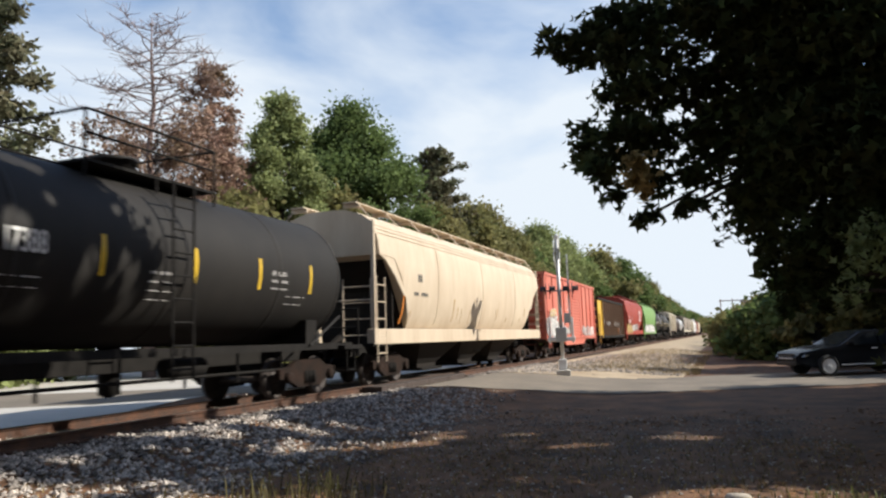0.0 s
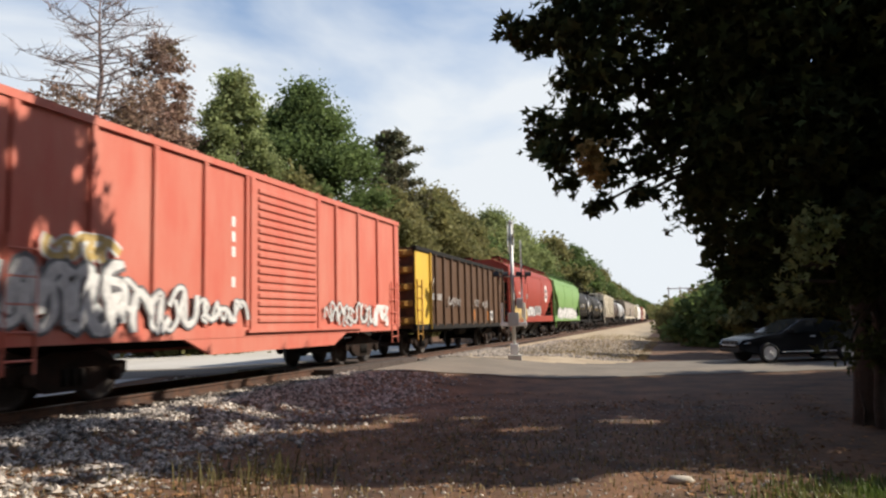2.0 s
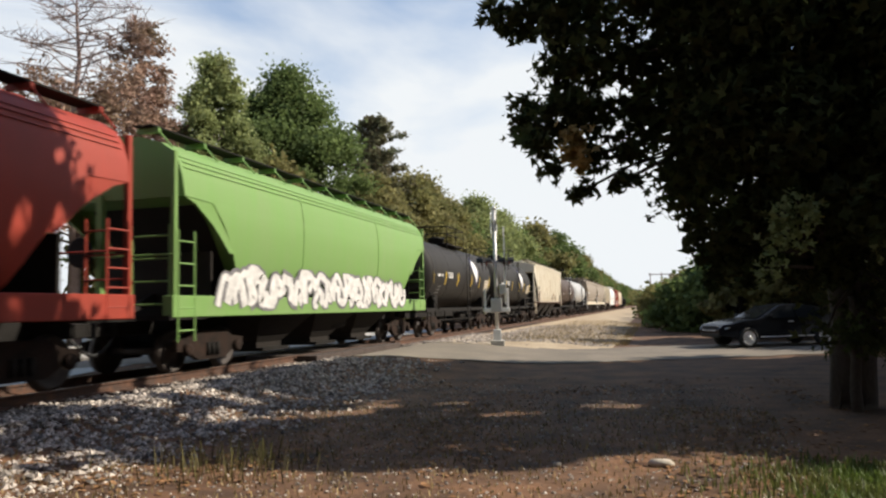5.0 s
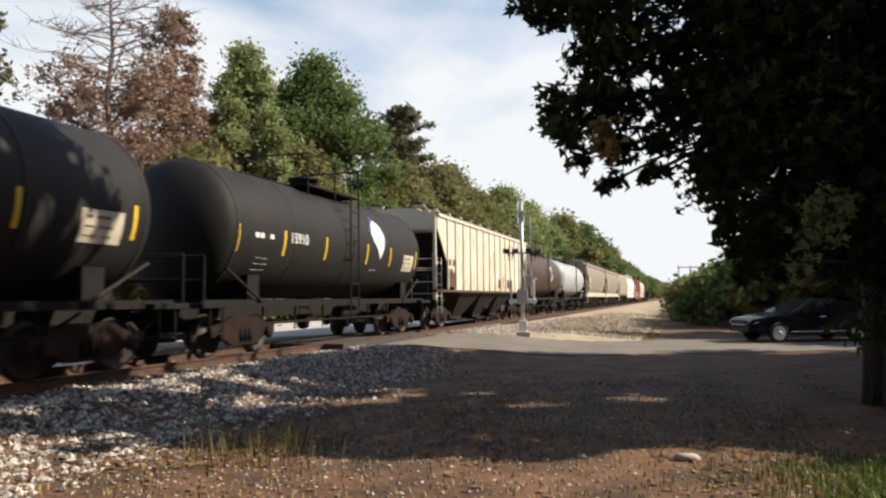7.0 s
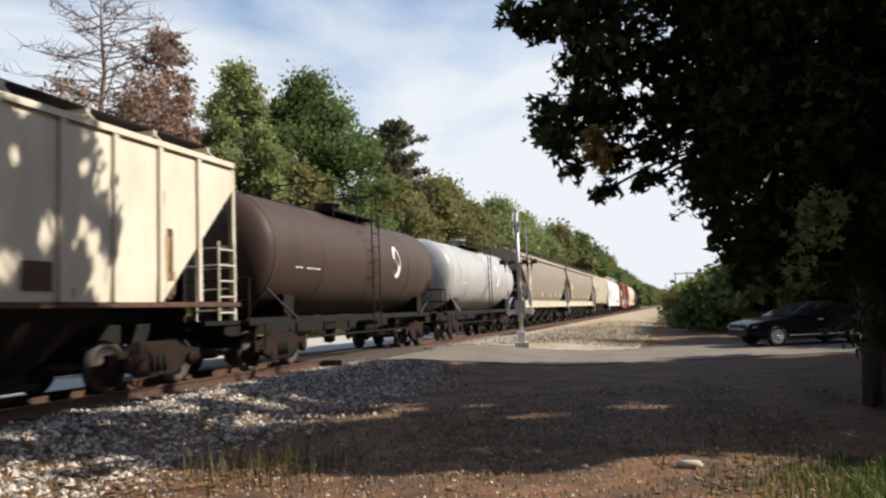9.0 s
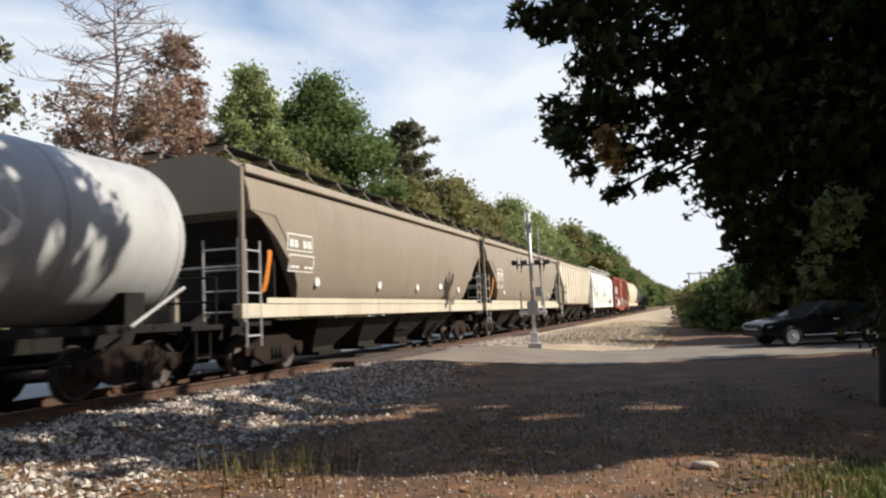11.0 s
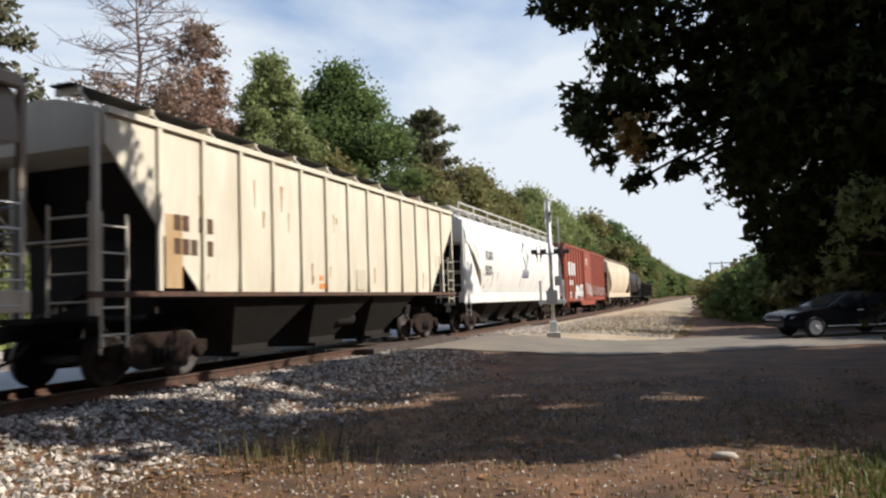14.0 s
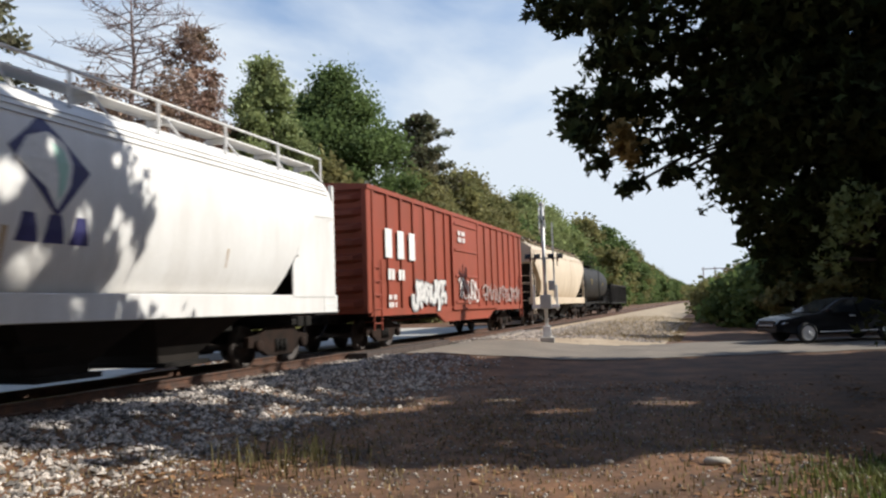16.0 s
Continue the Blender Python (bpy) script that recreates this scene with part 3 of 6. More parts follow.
def hopper(L, mat, trim, label, shape=CURVED, ribs=0, seams=0, rail=False, bays=3, eave=None, ladder_mat=None, sill_mat=None, tall=0.0, plate=False, walk_mat=None):
    car = thing("covered_hopper_car", pose(0, 0, 0), label, "hopper car", "train cars")
    flat = shape is FLAT
    wing = WING_FLAT if flat else WING_CURVED
    shape = [(z + (tall * (z - 1.42) / 3.0), w, i) for z, w, i in shape]
    top = shape[-1][0]
    w = interp([(z, a) for z, a, i in shape])
    ladder_mat = ladder_mat or trim
    loops = []
    for z, hw, ins in shape:
        hl = L / 2 - ins
        loops.append([(hw, -hl, z), (hw, hl, z), (-hw, hl, z), (-hw, -hl, z)])
    body = part("body", rings(B(), loops), mat, car)
    body.data.polygons.foreach_set("use_smooth", [not flat] * len(body.data.polygons))
    body.data.set_sharp_from_angle(angle=radians(32))
    for s in (-1, 1):
        for q in (-1, 1):
            if q == 1:
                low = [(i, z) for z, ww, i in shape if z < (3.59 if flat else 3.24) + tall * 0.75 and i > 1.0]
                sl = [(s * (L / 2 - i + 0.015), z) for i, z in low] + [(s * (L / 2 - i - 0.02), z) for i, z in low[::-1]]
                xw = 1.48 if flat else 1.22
                # dark sheet over the slope: grime and recess shade in its colour
                part("slope_sheet", prism(B(), sl, -xw, xw), M_DARKIN, car, "sloped end sheet, darkened for grime and shade")
            poly = [(s * (L / 2 - i), z + tall * (z - 1.42) / 3.0) for i, z in wing]
            xa, xb = (1.49, 1.522) if flat else (1.50, 1.56)
            part("side_wing", prism(B(), poly, q * xa, q * xb), mat, car, "side sheet beyond the sloped end")
        if plate:
            poly = [(s * (L / 2 - i), z) for i, z in (((0.22, 3.4), (0.5, 3.22), (1.22, 2.45), (1.7, 1.85), (2.05, 1.42), (0.22, 1.42)) if s < 0 else ((0.22, 3.3), (1.0, 3.25), (1.7, 2.62), (2.05, 2.1), (2.05, 1.42), (0.22, 1.42)))]
            for q in (-1, 1):
                part("end_side_plate", prism(B(), poly, q * 1.49, q * 1.525), mat, car, "side plate at the car's end")
        if shape[0][1] > 1.45:
            part("side_sill", bevelled(box(B(), s * 1.45 - 0.08, s * 1.45 + 0.09, -L / 2 + 0.05, L / 2 - 0.05, 1.36, 1.45), 0.01, 1), M_RUST, car, "rust-edged side sill")
        else:
            part("side_sill", bevelled(box(B(), s * 1.38 - 0.1, s * 1.38 + 0.13, -L / 2 + 0.05, L / 2 - 0.05, 1.17 if sill_mat else 1.06, 1.46), 0.015, 1), sill_mat or mat, car)
        part("end_platform", box(B(), -1.48, 1.48, min(s * L / 2, s * (L / 2 - 1.1)), max(s * L / 2, s * (L / 2 - 1.1)), 1.02, 1.10), M_GRIME, car)
        for q in (-1, 1):
            part("end_post", bevelled(box(B(), q * 1.44 - 0.05, q * 1.44 + 0.05, s * (L / 2 - 0.16) - 0.05, s * (L / 2 - 0.16) + 0.05, 1.1, 4.05 + tall), 0.01, 1), trim, car)
            if q == 1:
                ladder(car, 1.50, s * (L / 2 - 0.45), 0.62 if s < 0 else 1.1, 2.6 + tall, 0.5, ladder_mat, "y", 5)
        ladder(car, 0.98, s * (L / 2 - 0.12), 1.1, 2.75, 0.8, ladder_mat, "x", 4)
        # dark plate added to close the view through the car's end
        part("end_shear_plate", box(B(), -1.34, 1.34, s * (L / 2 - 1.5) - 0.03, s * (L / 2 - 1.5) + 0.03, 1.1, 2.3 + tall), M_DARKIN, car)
        part("brake_wheel", lathe(B(), [(0.24, -0.02), (0.28, -0.02), (0.28, 0.02), (0.24, 0.02)], "y", 18, (-0.5, s * (L / 2 - 0.05), 2.3)), M_GRIME, car)
        bm = tube(B(), (-1.44, s * (L / 2 - 0.1), 2.2), (1.44, s * (L / 2 - 0.1), 2.2), 0.022, k=6)
        part("end_grab_rail", bm, ladder_mat, car)
        part("end_stanchion", box(B(), -0.32, -0.2, s * (L / 2 - 0.3) - 0.06, s * (L / 2 - 0.3) + 0.06, 1.1, 3.4), trim, car)
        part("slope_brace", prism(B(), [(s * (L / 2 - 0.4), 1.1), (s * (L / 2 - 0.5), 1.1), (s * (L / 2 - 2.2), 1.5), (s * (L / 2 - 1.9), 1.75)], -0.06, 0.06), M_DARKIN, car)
    if eave:
        for s in (-1, 1):
            z = 4.02 + tall
            part("eave_rail", bevelled(box(B(), s * 1.44 - 0.05, s * 1.44 + 0.1, -L / 2 + 0.2, L / 2 - 0.2, z - 0.09, z + 0.09), 0.02, 1), eave, car)
    elif not flat:
        for z in (3.78, 3.88, 3.98):
            z += tall * (z - 1.42) / 3.0
            band(car, w, z, z + 0.025, -L / 2 + 0.4, L / 2 - 0.4, mat, "eave_ridge", off=0.022)
    # hopper bays between the trucks
    span = L - 6.8
    for i in range(bays):
        c = -span / 2 + span * (i + 0.5) / bays
        h = span / bays / 2
        xt, zt = (1.44, 1.38) if shape[0][1] > 1.45 else (1.32, 1.12)
        lp = [[(xt, c - h * 0.98, zt), (xt, c + h * 0.98, zt), (-xt, c + h * 0.98, zt), (-xt, c - h * 0.98, zt)],
              [(0.75, c - h * 0.42, 0.42), (0.75, c + h * 0.42, 0.42), (-0.75, c + h * 0.42, 0.42), (-0.75, c - h * 0.42, 0.42)],
              [(0.75, c - h * 0.42, 0.28), (0.75, c + h * 0.42, 0.28), (-0.75, c + h * 0.42, 0.28), (-0.75, c - h * 0.42, 0.28)]]
        # near-black colour carries grime and the shade under the car
        part("hopper_bay", rings(B(), lp), M_DARKIN, car, "discharge hopper, darkened for grime and shade")
        part("outlet_gate", box(B(), -0.95, 0.95, c - h * 0.46, c + h * 0.46, 0.22, 0.30), M_GRIME, car)
    # roof hatches and running board
    for i in range(10):
        c = (i - 4.5) * (L - 2.4) / 10
        part("roof_hatch", bevelled(box(B(), -0.42, 0.42, c - 0.6, c + 0.6, top, top + 0.1), 0.03, 1), mat, car)
    for s in (-1, 1):
        part("running_board", box(B(), s * 0.78 - 0.2, s * 0.78 + 0.2, -L / 2 + 0.15, L / 2 - 0.15, top + 0.13, top + 0.16), walk_mat or (trim if rail else M_GRIME), car, "grated roof walkway")
    for i in range(11):
        c = (i - 5) * (L - 0.6) / 10
        for s in (-1, 1):
            bm = box(B(), min(s * 0.55, s * 1.02), max(s * 0.55, s * 1.02), c - 0.03, c + 0.03, top + 0.02, top + 0.128)
            tube(bm, (s * 1.0, c, top + 0.06), (s * 1.3, c, 4.15 + tall), 0.02, k=5)
            part("walkway_bracket", bm, trim, car)
    if rail:
        for i in range(10):
            c = (i - 4.5) * (L - 0.7) / 9
            part("roof_post", tube(B(), (1.28, c, 4.12 + tall), (1.28, c, top + 0.26), 0.028, k=6), trim, car)
        part("roof_rail", tube(B(), (1.28, -L / 2 + 0.35, top + 0.26), (1.28, L / 2 - 0.35, top + 0.26), 0.028, k=6), trim, car)
    if ribs:
        n = ribs
        for i in range(n + 1):
            y = -L / 2 + 1.35 + (L - 2.7) * i / n
            zlo = 1.46
            for s in (-1, 1):
                part("side_rib", box(B(), min(s * 1.515, s * 1.575), max(s * 1.515, s * 1.575), y - 0.045, y + 0.045, zlo, 4.06 + tall), mat, car)
        for s in (-1, 1):
            part("top_chord", box(B(), min(s * 1.48, s * 1.585), max(s * 1.48, s * 1.585), -L / 2 + 0.26, L / 2 - 0.26, 4.06 + tall, 4.16 + tall), mat, car)
    for i in range(seams):
        y = -L / 2 + L * (i + 1) / (seams + 1)
        band(car, w, 1.6, 3.9, y - 0.02, y + 0.02, mat, "weld_seam", off=0.012)
    underframe(car, L, mat)
    return car, w


def boxcar(L, mat, label, posts=8, door=(-1.6, 1.6), door_ribs=14, zt=4.3, tallroof=0.12):
    car = thing("boxcar", pose(0, 0, 0), label, "boxcar", "train cars")
    w = lambda z: 1.50
    part("body", bevelled(box(B(), -1.5, 1.5, -L / 2 + 0.12, L / 2 - 0.12, 1.0, zt), 0.02, 1), mat, car)
    roof = B()
    prism(roof, [(-1.56, zt - 0.1), (1.56, zt - 0.1), (1.56, zt + 0.02), (0.0, zt + tallroof + 0.05), (-1.56, zt + 0.02)], -L / 2, L / 2, "y")
    part("roof", roof, mat, car, "shallow pitched steel roof")
    for i in range(12):
        y = -L / 2 + L * (i + 0.5) / 12
        part("roof_seam", prism(B(), [(-1.5, zt + 0.02), (1.5, zt + 0.02), (1.5, zt + 0.07), (0, zt + tallroof + 0.1), (-1.5, zt + 0.07)], y - 0.04, y + 0.04, "y"), mat, car)
    for s in (-1, 1):
        # corrugated end
        for i in range(8):
            z = 1.25 + i * (zt - 1.55) / 7
            bm = B()
            h = (zt - 1.5) / 7 * 0.33
            ya, yb = s * (L / 2 - 0.13), s * (L / 2 + 0.02)
            loops = []
            for x, k in ((-1.35, 0.2), (-1.1, 1), (1.1, 1), (1.35, 0.2)):
                y2 = ya + (yb - ya) * k
                loops.append([(x, ya, z - h), (x, y2, z - h * 0.4), (x, y2, z + h * 0.4), (x, ya, z + h)])
            rings(bm, loops, True, False)
            part("end_corrugation", bm, mat, car)
        for q in (-1, 1):
            part("corner_post", bevelled(box(B(), q * 1.46 - 0.08, q * 1.46 + 0.07, s * (L / 2 - 0.13) - 0.14, s * (L / 2 - 0.13) + 0.14, 1.0, zt - 0.1), 0.02, 1), mat, car)
        part("side_sill", box(B(), s * 1.5 - 0.06, s * 1.5 + 0.045, -L / 2 + 0.14, L / 2 - 0.14, 0.92, 1.12), mat, car)
        part("sill_step", prism(B(), [(-3.4, 0.93), (-2.6, 0.62), (2.6, 0.62), (3.4, 0.93)], s * 1.5 - 0.05, s * 1.5 + 0.035), mat, car, "deep middle of the side sill")
        ladder(car, 1.56, s * (L / 2 - 0.5), 0.55, 2.4, 0.5, mat, "y", 5)
    for i in range(posts):
        y = -L / 2 + 0.35 + (L - 0.7) * i / (posts - 1)
        if door[0] - 0.15 < y < door[1] + 0.15:
            continue
        for s in (-1, 1):
            part("side_post", bevelled(box(B(), min(s * 1.49, s * 1.56), max(s * 1.49, s * 1.56), y - 0.06, y + 0.06, 1.12, zt - 0.1), 0.012, 1), mat, car)
    for s in (-1, 1):
        d = part("door", bevelled(box(B(), s * 1.53 - 0.03, s * 1.53 + 0.03, door[0], door[1], 1.05, zt - 0.14), 0.01, 1), mat, car, "sliding side door")
        for i in range(door_ribs):
            z = 1.25 + (zt - 1.6) * i / max(1, door_ribs - 1)
            part("door_rib", bevelled(box(B(), min(s * 1.55, s * 1.60), max(s * 1.55, s * 1.60), door[0] + 0.12, door[1] - 0.1, z - 0.05, z + 0.05), 0.015, 1), mat, d)
        for y in (door[0] - 0.09, door[1] + 0.09):
            part("door_post", box(B(), min(s * 1.49, s * 1.585), max(s * 1.49, s * 1.585), y - 0.08, y + 0.08, 1.05, zt - 0.1), mat, car)
        part("door_track", box(B(), min(s * 1.5, s * 1.62), max(s * 1.5, s * 1.62), door[0] - 0.3, door[1] + 2.6, 1.0, 1.06), mat, car)
    underframe(car, L, mat)
    return car, w


def gondola(L, mat, label, posts=13, zt=3.5, end_mat=None, panel=1.7):
    car = thing("gondola_car", pose(0, 0, 0), label, "gondola car", "train cars")
    w = lambda z: 1.47
    for s in (-1, 1):
        part("side_wall", box(B(), s * 1.44 - 0.03, s * 1.44 + 0.03, -L / 2 + 0.2, L / 2 - 0.2, 1.0, zt), mat, car)
        part("top_chord", bevelled(box(B(), s * 1.46 - 0.07, s * 1.46 + 0.1, -L / 2 + 0.12, L / 2 - 0.12, zt - 0.06, zt + 0.1), 0.02, 1), M_GRIME, car)
        part("side_sill", box(B(), s * 1.45 - 0.06, s * 1.45 + 0.08, -L / 2 + 0.12, L / 2 - 0.12, 0.9, 1.08), M_GRIME, car)
        m = M_YELLOWEND if (end_mat and s < 0) else mat
        # rust brown here also darkens the hollows between the ribs
        part("end_wall", box(B(), -1.44, 1.44, s * (L / 2 - 0.22) - 0.04, s * (L / 2 - 0.22) + 0.04, 0.95, zt + 0.05), M_RUST if m is M_YELLOWEND else m, car, "rusted end wall")
        for i in range(5):
            z = 1.2 + i * (zt - 1.35) / 4
            h = 0.14
            ya, yb = s * (L / 2 - 0.2), s * (L / 2 + 0.02)
            lp = []
            for x, k in ((-1.4, 0.15), (-1.15, 1), (1.15, 1), (1.4, 0.15)):
                y2 = ya + (yb - ya) * k
                lp.append([(x, ya, z - h), (x, y2, z - h * 0.5), (x, y2, z + h * 0.5), (x, ya, z + h)])
            part("end_corrugation", rings(B(), lp), m, car)
        ladder(car, 1.53, s * (L / 2 - 0.5), 0.55, 2.6, 0.5, m, "y", 5)
    if end_mat:
        part("end_panel", box(B(), 1.475, 1.50, -L / 2 + 0.14, -L / 2 + panel, 1.02, zt - 0.08), end_mat, car, "yellow painted end panel")
        part("end_panel_post", box(B(), 1.475, 1.57, -L / 2 + panel - 0.06, -L / 2 + panel + 0.04, 0.9, zt - 0.05), end_mat, car)
    for i in range(posts):
        y = -L / 2 + 0.3 + (L - 0.6) * i / (posts - 1)
        if end_mat and y < -L / 2 + panel:
            continue
        for s in (-1, 1):
            part("side_post", bevelled(box(B(), min(s * 1.46, s * 1.56), max(s * 1.46, s * 1.56), y - 0.06, y + 0.06, 1.0, zt), 0.015, 1), mat, car)
    part("floor", box(B(), -1.44, 1.44, -L / 2 + 0.2, L / 2 - 0.2, 1.0, 1.1), M_GRIME, car)
    underframe(car, L, mat)
    return car, w


def tank(L, mat, label, r=1.43, zc=2.6, walkway=True, seam_mat=None):
    """L: over the end sills; the shell is a little shorter and has dished heads."""
    car = thing("tank_car", pose(0, 0, 0), label, "tank car", "train cars")
    hl = L / 2 - 0.5
    prof = [(0.02, -hl)]
    for i in range(1, 9):
        a = i / 8 * math.pi / 2
        prof.append((r * math.sin(a), -hl + 0.62 * (1 - math.cos(a))))
    prof += [(r, -hl + 0.62 + (2 * hl - 1.24) * i / 4) for i in range(1, 4)]
    prof += [(a, -b) for a, b in prof[8::-1]]
    shell = part("shell", lathe(B(), prof, "y", 56, (0, 0, zc)), mat, car)
    w = lambda z: math.sqrt(max(0.01, r * r - (z - zc) ** 2))
    for y in (-hl + 0.62, -hl / 2, -0.02, hl / 2, hl - 0.62):
        lathe_bm = lathe(B(), [(r - 0.02, y - 0.05), (r + 0.008, y - 0.04), (r + 0.008, y + 0.04), (r - 0.02, y + 0.05)], "y", 48, (0, 0, zc))
        part("weld_band", lathe_bm, mat, car)
    for s in (-1, 1):
        part("saddle", prism(B(), [(-1.2, 1.0), (1.2, 1.0), (1.22, zc - 0.95), (-1.22, zc - 0.95)], s * (hl - 1.5) - 0.22, s * (hl - 1.5) + 0.22, "y"), M_GRIME, car)
        part("end_platform", bevelled(box(B(), -1.45, 1.45, min(s * (L / 2 - 0.9), s * L / 2), max(s * (L / 2 - 0.9), s * L / 2), 0.98, 1.08), 0.01, 1), M_GRIME, car)
        part("side_sill", box(B(), s * 1.2 - 0.06, s * 1.2 + 0.06, -L / 2 + 0.2, L / 2 - 0.2, 1.0, 1.14), M_GRIME, car)
        bm = B()
        for q in (-1, 1):
            tube(bm, (q * 1.38, s * (L / 2 - 0.1), 1.05), (q * 1.38, s * (L / 2 - 0.1), 1.95), 0.022, k=6)
        tube(bm, (-1.38, s * (L / 2 - 0.1), 1.95), (1.38, s * (L / 2 - 0.1), 1.95), 0.022, k=6)
        tube(bm, (-1.38, s * (L / 2 - 0.1), 1.5), (1.38, s * (L / 2 - 0.1), 1.5), 0.022, k=6)
        part("end_railing", bm, M_GRIME, car)
        bm = tube(B(), (1.38, s * (L / 2 - 0.3), 1.05), (1.38, s * (L / 2 - 0.3), 0.45), 0.02, k=6)
        tube(bm, (1.38, s * (L / 2 - 0.7), 1.05), (1.38, s * (L / 2 - 0.7), 0.45), 0.02, k=6)
        tube(bm, (1.38, s * (L / 2 - 0.3), 0.5), (1.38, s * (L / 2 - 0.7), 0.5), 0.02, k=6)
        part("stirrup_step", bm, M_GRIME, car)
        tube_bm = tube(B(), (1.3, s * (hl - 1.7), 1.1), (1.3, s * (hl - 0.4), 1.75), 0.03, k=6)
        part("diagonal_brace", tube_bm, mat, car)
    # bottom fittings and pipe along the frame
    bm = B()
    tube(bm, (0.95, -L / 2 + 2.6, 0.62), (0.95, L / 2 - 2.6, 0.62), 0.03, k=6)
    for i in range(6):
        y = -L / 2 + 2.8 + (L - 5.6) * i / 5
        tube(bm, (0.95, y, 0.45), (0.95, y, 1.05), 0.025, k=6)
    part("brake_pipe", bm, M_GRIME, car)
    part("outlet_valve", lathe(B(), [(0.05, 0.35), (0.16, 0.4), (0.2, 0.9), (0.2, zc - r + 0.1)], "z", 14), M_GRIME, car)
    # manway, walkway and railing
    zt = zc + r
    part("manway", lathe(B(), [(0.36, zt - 0.1), (0.36, zt + 0.3), (0.42, zt + 0.31), (0.42, zt + 0.38), (0.1, zt + 0.42)], "z", 20), mat, car)
    part("valve_bonnet", lathe(B(), [(0.2, zt - 0.1), (0.2, zt + 0.22), (0.05, zt + 0.26)], "z", 14, (0, 0.8, 0)), mat, car)
    if walkway:
        bm = box(B(), -0.95, 0.95, -1.5, 1.5, zt - 0.06, zt - 0.01)
        part("top_platform", bm, M_GRIME, car)
        bm = B()
        for x in (-0.95, 0.95):
            for y in (-1.5, 0, 1.5):
                tube(bm, (x, y, zt - 0.3), (x, y, zt + 0.75), 0.022, k=6)
            for z in (zt + 0.38, zt + 0.75):
                tube(bm, (x, -1.5, z), (x, 1.5, z), 0.022, k=6)
        for y in (-1.5, 1.5):
            tube(bm, (-0.95, y, zt + 0.75), (0.95, y, zt + 0.75), 0.022, k=6)
        part("safety_railing", bm, M_GRIME, car)
        ladder(car, 1.53, 0.0, 0.6, zt - 0.05, 0.5, M_GRIME, "y", 9)
    underframe(car, L, mat, 0.28)
    return car, w


def yellow_marks(car, w, ys, z0, z1, m=None):
    for y in ys:
        band(car, w, z0, z1, y - 0.036, y + 0.036, m or M_MARKY, "reflector", "yellow reflective strip")


def rust_streaks(car, w, y0, y1, n, seed, z0=1.5, z1=3.6):
    """Thin rust runs on the near side."""
    rnd = random.Random(seed)
    for i in range(n):
        y, wd = rnd.uniform(y0, y1), rnd.uniform(0.02, 0.09)
        lo = z0 + (z1 - z0) * rnd.random() ** 2.5 * 0.8
        hi = min(z1, lo + rnd.uniform(0.12, 0.75))
        decal(car, w, [(y, lo), (y + wd * 0.4, lo), (y + wd, hi), (y - wd * 0.3, hi)], M_STAIN, 0.004 + 0.0003 * i, "rust_streak", "brown rust run")


CARS = []       # (thing, front, rear at the clip's start)


def put(made, front, rear):
    CARS.append((made, (front + rear) / 2))


def side(parent, w, z, y):
    return pose(max(w(z), w(z + 0.2), w(z + 0.4)) + 0.012, y, z, 90, 0, 90)


